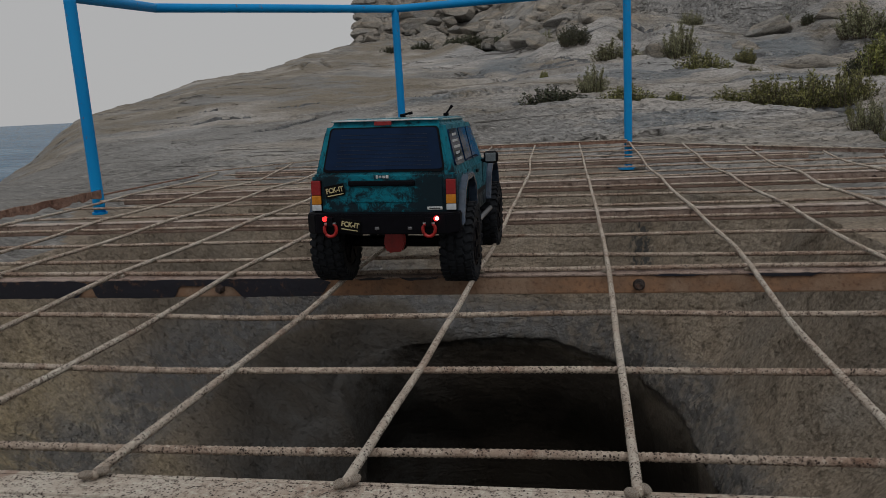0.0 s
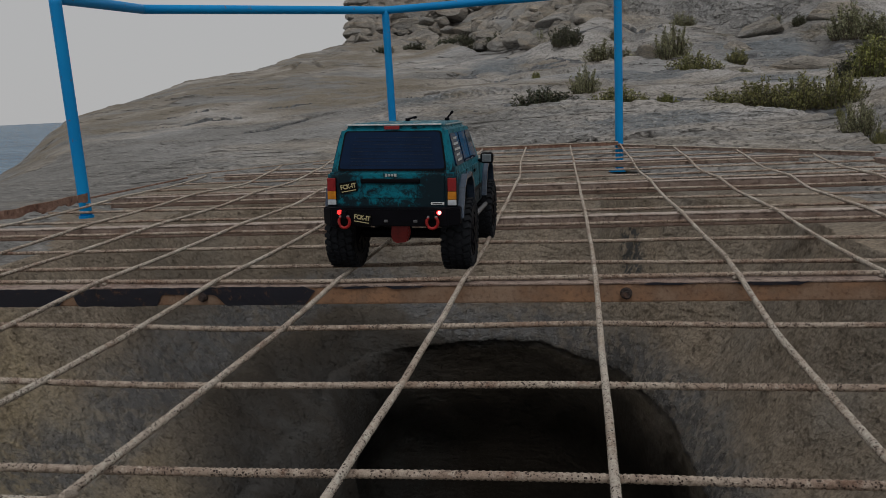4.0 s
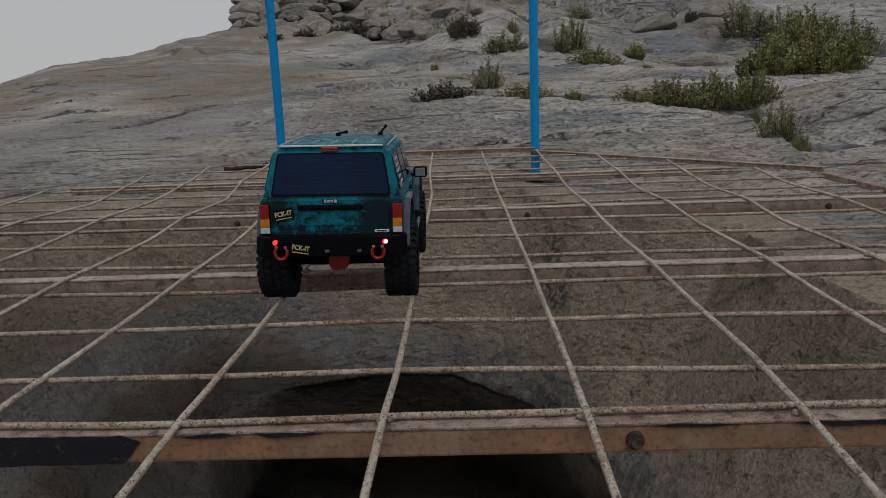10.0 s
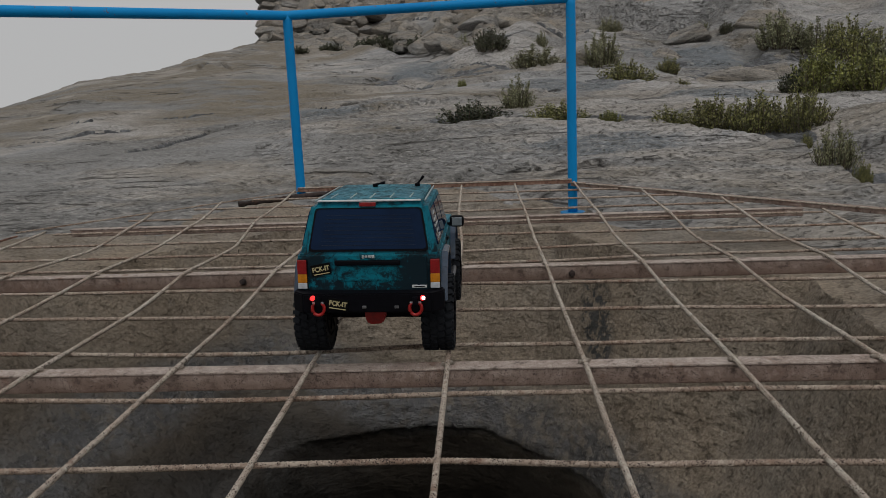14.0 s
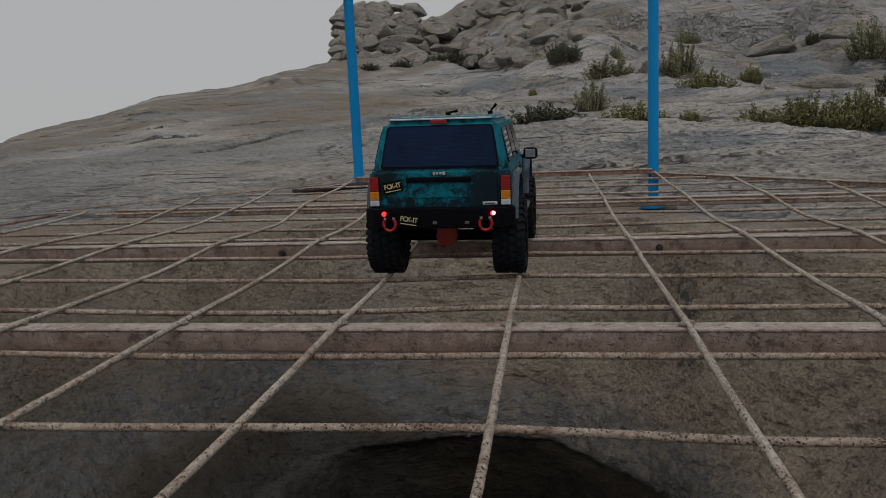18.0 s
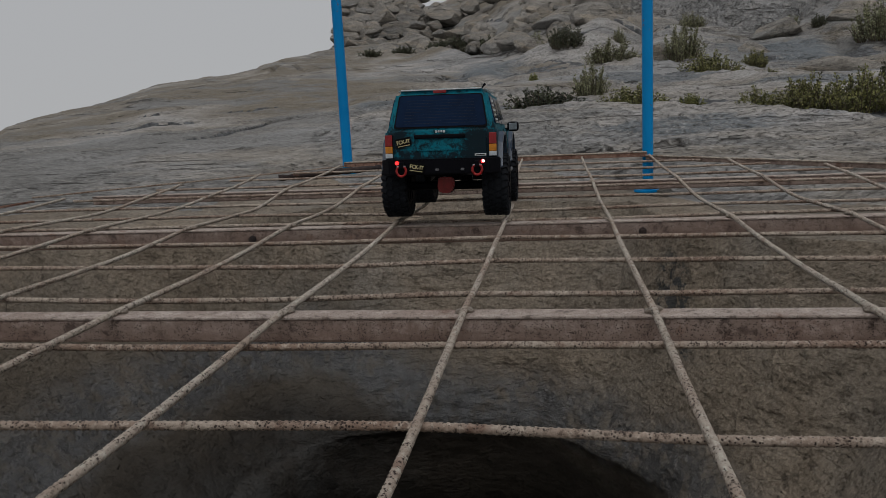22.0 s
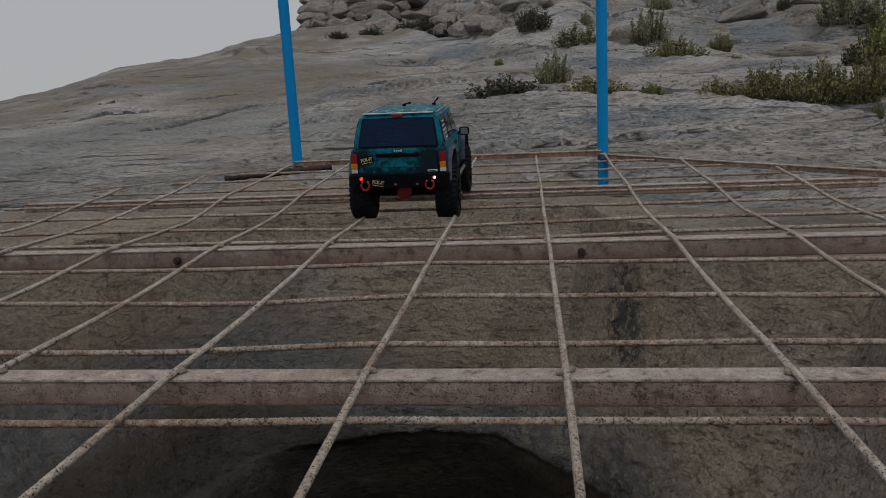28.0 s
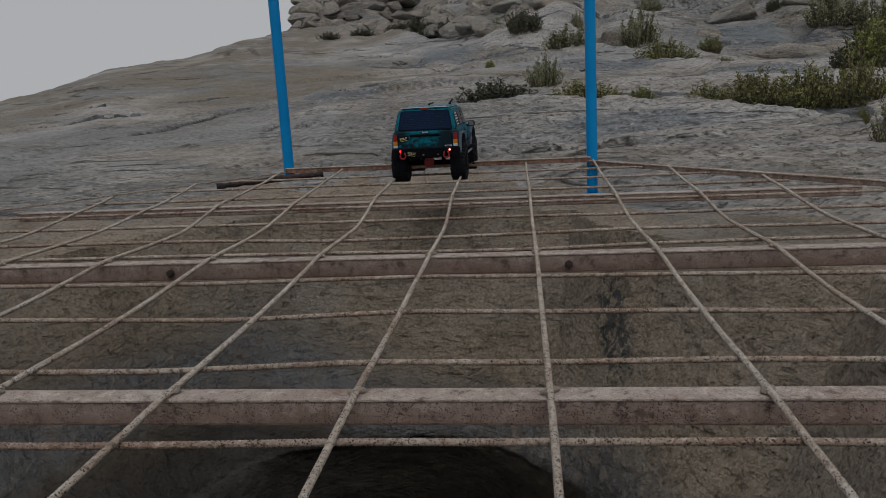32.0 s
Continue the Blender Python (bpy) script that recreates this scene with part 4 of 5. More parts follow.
def truck_paint():
    """Teal with sprayed black weathering and scuffs."""
    k = Nodes("weathered_teal", 0.38)
    worn = k.noise(70, 8, 0.8, 0.7)
    broad = k.noise(13, 4, 0.6)
    tint = k.ramp(k.noise(14, 5), (0.3, (0.003, 0.105, 0.155)), (0.7, (0.004, 0.185, 0.25)))
    split = k.tree.nodes.new("ShaderNodeSeparateXYZ")
    k.tree.links.new(k.coord, split.inputs[0])
    mud = k.math("MULTIPLY", k.math("MAXIMUM", k.math("SUBTRACT", 0.130, split.outputs["Z"]), 0.0), 7.0)
    clean = k.math("MULTIPLY", k.ramp(k.math("MULTIPLY", split.outputs["Z"], 4.0), (0.64, 0.0), (0.70, 1.0), (0.90, 1.0), (0.94, 0.0)), 0.03)
    mud = k.math("SUBTRACT", mud, clean)
    for spot, reach_of in (((0.078, -0.24, 0.138), (0.05, 0.08, 0.06)), ((-0.075, -0.24, 0.15), (0.035, 0.06, 0.03))):
        place = k.tree.nodes.new("ShaderNodeMapping")
        place.vector_type = "TEXTURE"
        place.inputs["Location"].default_value, place.inputs["Scale"].default_value = spot, reach_of
        k.tree.links.new(k.coord, place.inputs["Vector"])
        ball = k.tree.nodes.new("ShaderNodeTexGradient")
        ball.gradient_type = "SPHERICAL"
        k.tree.links.new(place.outputs["Vector"], ball.inputs["Vector"])
        mud = k.math("ADD", mud, k.math("MULTIPLY", ball.outputs["Fac"], 0.22))
    mask = k.ramp(k.math("ADD", k.math("ADD", k.math("MULTIPLY", worn, 0.75), k.math("MULTIPLY", broad, 0.25)), mud), (0.47, 0.0), (0.585, 0.98))
    k.colour(k.mix(mask, tint, (0.006, 0.014, 0.02)))
    k.b.inputs["IOR"].default_value = 1.22
    k.rough(k.ramp(worn, (0.4, 0.3), (0.6, 0.6)))
    k.bump((worn, 0.2, 0.0006))
    return k.mat


def grimy(name, colour, rough, metal=0.0, scale=120, amount=0.5):
    k = Nodes(name, rough, metal)
    dark = tuple(c * 0.45 for c in colour)
    k.colour(k.mix(k.ramp(k.noise(scale, 5, 0.65), (0.45, 0.0), (0.65, amount)), colour, dark))
    k.bump((k.noise(scale * 2, 3), 0.2, 0.0004))
    return k.mat


def glowing(name, colour, strength):
    k = Nodes(name, 0.3)
    k.colour(colour)
    k.b.inputs["Emission Color"].default_value = (*colour, 1)
    k.b.inputs["Emission Strength"].default_value = strength
    return k.mat


PAINT = truck_paint()
BLACK_PLASTIC = grimy("black_plastic", (0.004, 0.004, 0.006), 0.5)
FLARE_PLASTIC = grimy("dusty_flare", (0.04, 0.06, 0.095), 0.22)
RUBBER = grimy("tyre_rubber", (0.018, 0.020, 0.024), 0.65, amount=0.6)
GREY_METAL = grimy("grey_metal", (0.2, 0.2, 0.21), 0.4, 0.8)
RED_PAINT = grimy("red_paint", (0.33, 0.010, 0.009), 0.4)
RED_LENS = grimy("red_lens", (0.24, 0.008, 0.01), 0.25)
AMBER_LENS = grimy("amber_lens", (0.55, 0.20, 0.01), 0.25)
CLEAR_LENS = grimy("clear_lens", (0.5, 0.53, 0.56), 0.25)
TINTED_GLASS = grimy("tinted_glass", (0.004, 0.016, 0.048), 0.05, scale=20)
for m in (BLACK_PLASTIC, RUBBER):
    m.node_tree.nodes["Principled BSDF"].inputs["Specular IOR Level"].default_value = 0.3
    m.node_tree.nodes["Principled BSDF"].inputs["IOR"].default_value = 1.2
TINTED_GLASS.node_tree.nodes["Principled BSDF"].inputs["IOR"].default_value = 1.21
WHITE_DECAL_AND_GLINT = grimy("white_decal_and_glint", (0.6, 0.62, 0.62), 0.5)
YELLOW_DECAL = grimy("pale_yellow_decal", (0.50, 0.43, 0.23), 0.5)
BLACK_DECAL = grimy("black_decal", (0.005, 0.005, 0.005), 0.5)
BLACK_DECAL.node_tree.nodes["Principled BSDF"].inputs["IOR"].default_value = 1.15
HEATER = grimy("heater_line", (0.005, 0.014, 0.034), 0.5)
CHROME = grimy("silver_badge", (0.62, 0.63, 0.64), 0.3, 0.6)
MIRROR_GLASS = grimy("mirror_glass", (0.17, 0.195, 0.21), 0.2, 0.9)
TRIM_GLINT = grimy("pale_edge_glint", (0.30, 0.37, 0.37), 0.35)
RED_GLOW = glowing("red_lamp", (1.0, 0.03, 0.03), 1.6)
WHITE_GLOW = glowing("pale_lamp", (1.0, 0.62, 0.6), 2.2)

truck = tagged(empty("model_truck", pose(0, 0, 0)), "teal and black weathered radio-controlled model off-road truck driving over the grate", "model truck")
ARCH = [(0.066, 0.0), (0.05, 0.04), (0.026, 0.055), (-0.026, 0.055), (-0.05, 0.04), (-0.066, 0.0)]


def arch(y0, z0, grow=0.0):
    return [(y0 + a * (1 + grow / 0.066), z0 + b * (1 + grow / 0.055)) for a, b in ARCH]


outline = [(-0.236, 0.100), (-0.237, 0.150), (-0.234, 0.166), (0.085, 0.166), (0.225, 0.158), (0.236, 0.150), (0.236, 0.098)]
outline += arch(0.157, 0.094) + [(0.088, 0.086), (-0.088, 0.086)] + arch(-0.157, 0.094)
body = part("body", prism(outline, 0.206, "x", bevel=0.003), PAINT, truck)


def hull(low, high, z0, z1, bevel):
    """A tapered box: low and high are (half width, rear y, front y)."""
    bm = bmesh.new()
    ring = []
    for (w, a, b), z in ((low, z0), (high, z1)):
        ring.append([bm.verts.new(p) for p in ((-w, a, z), (w, a, z), (w, b, z), (-w, b, z))])
    bm.faces.new(ring[0][::-1])
    bm.faces.new(ring[1])
    for i in range(4):
        bm.faces.new((ring[0][i], ring[0][(i + 1) % 4], ring[1][(i + 1) % 4], ring[1][i]))
    bmesh.ops.bevel(bm, geom=list(bm.edges), offset=bevel, segments=3, affect="EDGES")
    return bm


part("cabin", hull((0.1035, -0.2362, 0.095), (0.0835, -0.2145, 0.02), 0.150, 0.2385, 0.0085), PAINT, truck)
roof = part("roof", hull((0.0775, -0.2085, 0.012), (0.072, -0.202, 0.006), 0.236, 0.2408, 0.0018), PAINT, truck)
# ribs and roof edges in pale colour that stands for their highlights
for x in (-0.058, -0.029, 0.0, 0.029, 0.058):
    part("roof_rib", box((0.0022, 0.06, 0.002), (x, -0.168, 0.2411), 0.0008), TRIM_GLINT, roof)
# white strip painted as the sky's reflection along the rear roof edge
part("rear_edge_trim", box((0.15, 0.008, 0.0024), (0, -0.2075, 0.2388), 0.001), WHITE_DECAL_AND_GLINT, roof, "white roof edge, its sky highlight painted on")
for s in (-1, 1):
    part("drip_rail", box((0.0022, 0.2, 0.0022), (s * 0.0806, -0.1, 0.2378), 0.0008), TRIM_GLINT, roof)
# the small black holders on the roof
for x, y, lean in ((-0.014, -0.035, 80), (0.056, -0.03, 40)):
    mount = part("roof_mount", box((0.008, 0.008, 0.005), (x, y, 0.2435), 0.001), BLACK_PLASTIC, truck)
    a = Vector((x, y, 0.245))
    b = a + Vector((math.sin(radians(lean)) * 0.013, 0, math.cos(radians(lean)) * 0.013))
    part("lever", rod(a, b, 0.0016, 8), BLACK_PLASTIC, mount)
    part("knob", rod(b - (b - a) * 0.2, b + (b - a) * 0.25, 0.0024, 10), BLACK_PLASTIC, mount)


def pane(corners, out, thick=0.002, turn=0.006):
    """A four-cornered pane with rounded corners, thickened along a direction."""
    bm = bmesh.new()
    out = Vector(out).normalized() * thick
    cs = [Vector(c) for c in corners]
    ring = []
    for i, c in enumerate(cs):
        a = c + (cs[i - 1] - c).normalized() * turn
        b = c + (cs[(i + 1) % 4] - c).normalized() * turn
        ring += [a.lerp(c, s).lerp(c.lerp(b, s), s) for s in (0.0, 0.25, 0.5, 0.75, 1.0)]
    lo = [bm.verts.new(p - out) for p in ring]
    hi = [bm.verts.new(p + out) for p in ring]
    bm.faces.new(lo[::-1])
    bm.faces.new(hi)
    n = len(ring)
    for i in range(n):
        bm.faces.new((lo[i], lo[(i + 1) % n], hi[(i + 1) % n], hi[i]))
    return bm


def rear_y(z):
    return -0.235 + (z - 0.162) * (0.019 / 0.072)


def side_x(z):
    return 0.102 - (z - 0.162) * (0.017 / 0.072)


z0, z1 = 0.1715, 0.2275
part("rear_window_seal", pane([(-0.087, rear_y(z0 - 0.003), z0 - 0.003), (0.087, rear_y(z0 - 0.003), z0 - 0.003), (0.077, rear_y(z1 + 0.002), z1 + 0.002), (-0.077, rear_y(z1 + 0.002), z1 + 0.002)], (0, -1, 0.26), 0.0006), BLACK_PLASTIC, truck)
glass = part("rear_window", pane([(-0.084, rear_y(z0), z0), (0.084, rear_y(z0), z0), (0.0745, rear_y(z1), z1), (-0.0745, rear_y(z1), z1)], (0, -1, 0.26), 0.0014), TINTED_GLASS, truck, "dark tinted glass")
for i in range(9):
    z = z0 + 0.006 + 0.0052 * i
    part("heater_line", box((0.136 - 0.0018 * i, 0.0005, 0.0005), (0, rear_y(z) - 0.0016, z)), HEATER, glass)
for s in (-1, 1):
    for ya, yb, slant in ((-0.215, -0.135, 0.008), (-0.122, -0.055, 0.0), (-0.045, 0.035, -0.026)):
        za, zb = 0.174, 0.224
        cs = [(s * side_x(za), ya, za), (s * side_x(za), yb, za), (s * side_x(zb), yb + min(slant, 0) * 1.0, zb), (s * side_x(zb), ya + max(slant, 0), zb)]
        w = part("side_window", pane(cs, (s, 0, 0.24), 0.0012), TINTED_GLASS, truck, "dark tinted glass")
        if ya < -0.2:
            for row in range(5):
                z = 0.216 - row * 0.0085
                part("decal_line", box((0.0006, 0.03 + 0.012 * (row % 3), 0.0035), (s * (side_x(z) + 0.0016), -0.172 - 0.004 * (row % 2), z)), WHITE_DECAL_AND_GLINT, w)
part("windscreen", pane([(-0.09, 0.083, 0.17), (0.09, 0.083, 0.17), (0.078, 0.028, 0.227), (-0.078, 0.028, 0.227)], (0, 0.75, 0.6), 0.0014), TINTED_GLASS, truck, "dark tinted glass")
for s in (-1, 1):
    for ya in (-0.128, -0.05, 0.045):
        part("door_gap", box((0.0012, 0.0016, 0.07), (s * 0.1031, ya, 0.128)), BLACK_DECAL, truck)
    for ya in (-0.105, -0.03):
        part("door_handle", box((0.003, 0.018, 0.005), (s * 0.1045, ya, 0.153), 0.001), BLACK_PLASTIC, truck)
    part("side_moulding", box((0.003, 0.14, 0.007), (s * 0.1042, -0.01, 0.118), 0.001), BLACK_PLASTIC, truck)

# tailgate
gate = part("tailgate", box((0.168, 0.004, 0.056), (0, -0.2375, 0.137), 0.0015), PAINT, truck)
part("plate_recess", box((0.086, 0.002, 0.021), (-0.001, -0.2398, 0.1375), 0.0006), PAINT, gate)
part("gate_handle", box((0.094, 0.006, 0.0075), (-0.001, -0.241, 0.1535), 0.002), BLACK_PLASTIC, gate)
for x, w, h in ((-0.0075, 0.003, 0.0052), (-0.003, 0.004, 0.0036), (0.002, 0.004, 0.0036), (0.007, 0.0042, 0.0048)):
    part("badge", box((w, 0.0012, h), (x + 0.0005, -0.2405, 0.1622), 0.0007), CHROME, gate)
part("badge_plate", box((0.021, 0.0012, 0.0042), (0.073, -0.2402, 0.1185), 0.0005), WHITE_DECAL_AND_GLINT, gate)
part("badge_lines", box((0.015, 0.0006, 0.0014), (0.073, -0.2410, 0.1185)), BLACK_DECAL, gate)
part("high_brake_light", box((0.024, 0.006, 0.0058), (-0.001, -0.2180, 0.2345), 0.001), RED_LENS, truck, "red lens")
for s in (-1, 1):
    lamp = part("tail_light", box((0.0145, 0.008, 0.044), (s * 0.0955, -0.2355, 0.1365), 0.0015), BLACK_PLASTIC, truck)
    part("red_lens", box((0.0135, 0.006, 0.0205), (s * 0.0957, -0.2385, 0.1478), 0.001), RED_LENS, lamp)
    part("amber_lens", box((0.0135, 0.006, 0.0125), (s * 0.0957, -0.2385, 0.1310), 0.001), AMBER_LENS, lamp)
    part("clear_lens", box((0.0135, 0.006, 0.0085), (s * 0.0957, -0.2385, 0.1202), 0.001), CLEAR_LENS, lamp)

# bumper, tow gear and lamps
shape = [(-0.1085, -0.222), (-0.1085, -0.246), (-0.092, -0.262), (0.092, -0.262), (0.1085, -0.246), (0.1085, -0.222)]
bumper = part("rear_bumper", prism(shape, 0.028, "z", 0.0995, bevel=0.002), BLACK_PLASTIC, truck)
part("skid", prism([(-0.075, 0.09), (0.075, 0.09), (0.05, 0.085), (-0.05, 0.085)], 0.02, "y", -0.246, bevel=0.001), BLACK_PLASTIC, bumper)


def shackle(x):
    pts = [(x + math.cos(a) * 0.0085, -0.2665, 0.093 + math.sin(a) * 0.0095) for a in np.radians(np.linspace(125, 415, 22))]
    return sweep(pts, 0.0024, 8)


for s in (-1, 1):
    part("tow_shackle", shackle(s * 0.069), RED_PAINT, bumper, "red tow shackle")
    part("shackle_pin", rod((s * 0.069 - 0.008, -0.2665, 0.101), (s * 0.069 + 0.008, -0.2665, 0.101), 0.002, 8), GREY_METAL, bumper)
    part("shackle_mount", box((0.008, 0.010, 0.012), (s * 0.069, -0.265, 0.1035), 0.001), BLACK_PLASTIC, bumper)
for x, glow in ((-0.077, RED_GLOW), (0.079, WHITE_GLOW)):
    part("bumper_lamp", rod((x, -0.260, 0.1075), (x, -0.2665, 0.1075), 0.0034, 14), RED_GLOW, bumper, "lit lamp")
    part("bumper_lamp_core", rod((x + 0.0015, -0.2665, 0.108), (x + 0.0015, -0.2685, 0.108), 0.0026, 12), glow, bumper)
for x in (-0.004, 0.042):
    part("bumper_bolt", box((0.006, 0.003, 0.004), (x, -0.2625, 0.094), 0.0008), GREY_METAL, bumper)


def lettering(text, size):
    curve = bpy.data.curves.new("text", "FONT")
    curve.body, curve.size, curve.align_x, curve.align_y, curve.extrude = text, size, "CENTER", "CENTER", 0.0003
    curve.offset = 0.00028
    ob = bpy.data.objects.new("text", curve)
    scene.collection.objects.link(ob)
    me = bpy.data.meshes.new_from_object(ob)
    bpy.data.objects.remove(ob)
    return me


for x, y, z, tilt, owner in ((-0.068, -0.2412, 0.1440, 10, gate), (-0.041, -0.2650, 0.0985, -9, bumper)):
    m = pose(x, y, z, 90, 0, 0) @ Matrix.Rotation(radians(tilt), 4, "Z")
    board = part("sticker", box((0.0285, 0.0165, 0.0012), (0, 0, 0), 0.0005), BLACK_DECAL, owner, "black sticker with pale lettering", at=m)
    part("sticker_band", box((0.0235, 0.0013, 0.0004), (0, -0.0060, 0.0008)), YELLOW_DECAL, board)
    part("sticker_words", lettering("FCK-IT", 0.0092), YELLOW_DECAL, board, at=Matrix.Translation((0, 0.0008, 0.0008)) @ Matrix.Diagonal((0.92, 1.05, 1, 1)))

# flares, sills, mirrors
for s in (-1, 1):
    for y0, back in ((-0.157, 0.0), (0.157, 0.0)):
        ring = arch(y0, 0.094, 0.010) + arch(y0, 0.094, 0.002)[::-1]
        part("fender_flare", prism(ring, 0.016, "x", s * 0.1045, bevel=0.0015), FLARE_PLASTIC, truck, "dusty dark grey plastic")
    part("rock_slider", rod((s * 0.110, -0.088, 0.078), (s * 0.110, 0.088, 0.078), 0.0042, 10), GREY_METAL, truck)
    for y in (-0.06, 0.0, 0.06):
        part("slider_bracket", rod((s * 0.07, y, 0.084), (s * 0.110, y, 0.078), 0.0032, 8), BLACK_PLASTIC, truck)
    mirror = part("wing_mirror", box((0.025, 0.014, 0.0205), (s * 0.1175, 0.050, 0.1695), 0.0075, segments=4), BLACK_PLASTIC, truck)
    part("mirror_glass", box((0.0175, 0.0012, 0.0145), (s * 0.1175, 0.0425, 0.1695), 0.0005, None, Matrix.Rotation(radians(-7), 4, "X")), MIRROR_GLASS, mirror)
    part("mirror_arm", rod((s * 0.1, 0.054, 0.163), (s * 0.115, 0.052, 0.166), 0.0035, 8), BLACK_PLASTIC, mirror)

# front end
part("grille", box((0.12, 0.004, 0.03), (0, 0.2375, 0.128), 0.001), BLACK_PLASTIC, truck)
for i in range(7):
    part("grille_bar", box((0.006, 0.004, 0.026), (-0.045 + 0.015 * i, 0.2395, 0.128), 0.001), PAINT, truck)
for s in (-1, 1):
    part("headlight", box((0.026, 0.005, 0.02), (s * 0.078, 0.238, 0.131), 0.002), CLEAR_LENS, truck)
part("front_bumper", prism([(-0.105, 0.236), (-0.085, 0.262), (0.085, 0.262), (0.105, 0.236)], 0.026, "z", 0.098, bevel=0.002), BLACK_PLASTIC, truck)

# chassis
part("chassis", box((0.075, 0.43, 0.022), (0, 0, 0.090), 0.003), BLACK_PLASTIC, truck)
part("battery_tray", box((0.15, 0.12, 0.02), (0, 0.0, 0.092), 0.003), BLACK_PLASTIC, truck)
for sy in (-1, 1):
    y = sy * 0.157
    part("axle", rod((-0.085, y, 0.059), (0.085, y, 0.059), 0.0085, 12), BLACK_PLASTIC, truck)
    bm = bmesh.new()
    bmesh.ops.create_uvsphere(bm, u_segments=16, v_segments=10, radius=0.0165, matrix=Matrix.Translation((0, y, 0.060)) @ Matrix.Diagonal((1, 1.1, 1, 1)))
    part("differential", bm, BLACK_PLASTIC, truck, smooth=True)
    cover = prism([(-0.0145, 0.076), (0.0145, 0.076), (0.017, 0.062), (0.011, 0.047), (-0.011, 0.045), (-0.017, 0.056)], 0.008, "y", y + sy * 0.021, bevel=0.0025)
    part("diff_cover", cover, RED_PAINT, truck, "red metal cover")
    for s in (-1, 1):
        part("shock", rod((s * 0.042, y - sy * 0.012, 0.06), (s * 0.036, y - sy * 0.03, 0.12), 0.0055, 10), BLACK_PLASTIC, truck)
        part("link", rod((s * 0.05, y, 0.055), (s * 0.03, y - sy * 0.12, 0.085), 0.003, 8), GREY_METAL, truck)
    part("shock_cap", rod((0.026, y + sy * 0.03, 0.083), (0.062, y + sy * 0.03, 0.083), 0.0032, 8), GREY_METAL, truck)
    part("tie_link", rod((-0.038, y + sy * 0.03, 0.079), (-0.036, y + sy * 0.03, 0.09), 0.003, 8), GREY_METAL, truck)


def tyre_mesh():
    prof = [(-0.0225, 0.036), (-0.0235, 0.047), (-0.0215, 0.0535), (-0.017, 0.0562), (0.017, 0.0562), (0.0215, 0.0535), (0.0235, 0.047), (0.0225, 0.036)]
    bm = bmesh.new()
    n = 36
    rings = []
    for i in range(n):
        a = 2 * math.pi * i / n
        rings.append([bm.verts.new((x, r * math.cos(a), r * math.sin(a))) for x, r in prof])
    for i in range(n):
        p, q = rings[i], rings[(i + 1) % n]
        for j in range(len(prof) - 1):
            bm.faces.new((p[j], p[j + 1], q[j + 1], q[j]))
    lugs = 30
    for i in range(lugs):
        for x, off, wx, wy in ((-0.0175, 0.0, 0.0088, 0.0076), (-0.0062, 0.5, 0.0085, 0.0082), (0.0062, 0.0, 0.0085, 0.0082), (0.0175, 0.5, 0.0088, 0.0076)):
            a = 2 * math.pi * (i + off) / lugs
            rot = Matrix.Rotation(a, 4, "X") @ Matrix.Translation((x, 0, 0.0562)) @ Matrix.Rotation(radians(18 if x > 0 else -18), 4, "Z")
            bmesh.ops.create_cube(bm, size=1, matrix=rot @ Matrix.Diagonal((wx, wy, 0.0062, 1)))
        for s in (-1, 1):
            a = 2 * math.pi * (i + (0.5 if s > 0 else 0)) / lugs
            rot = Matrix.Rotation(a, 4, "X") @ Matrix.Translation((s * 0.0222, 0, 0.0515))
            bmesh.ops.create_cube(bm, size=1, matrix=rot @ Matrix.Diagonal((0.004, 0.006, 0.008, 1)))
    return mesh_bm(bm)


def rim_mesh():
    bm = rod((-0.021, 0, 0), (0.021, 0, 0), 0.0362, 28)
    for s in (-1, 1):
        bmesh.ops.create_cone(bm, cap_ends=True, segments=28, radius1=0.036, radius2=0.031, depth=0.004, matrix=Matrix.Translation((s * 0.0215, 0, 0)) @ Matrix.Rotation(radians(90 * s), 4, "Y"))
        for i in range(6):
            a = 2 * math.pi * i / 6
            box((0.004, 0.008, 0.02), (s * 0.0235, 0.018 * math.cos(a), 0.018 * math.sin(a)), 0, bm, Matrix.Rotation(a - math.pi / 2, 4, "X"))
    rod((-0.026, 0, 0), (0.026, 0, 0), 0.009, 14, bm)
    return mesh_bm(bm)


tyre_shape, rim_shape = tyre_mesh(), rim_mesh()
wheels = []
for sx in (-1, 1):
    for sy in (-1, 1):
        wheel = part("wheel", rim_shape, BLACK_PLASTIC, truck, at=pose(sx * 0.0955, sy * 0.157, 0.059))
        part("tyre", tyre_shape, RUBBER, wheel, "knobbly black rubber tyre")
        wheels.append(wheel)

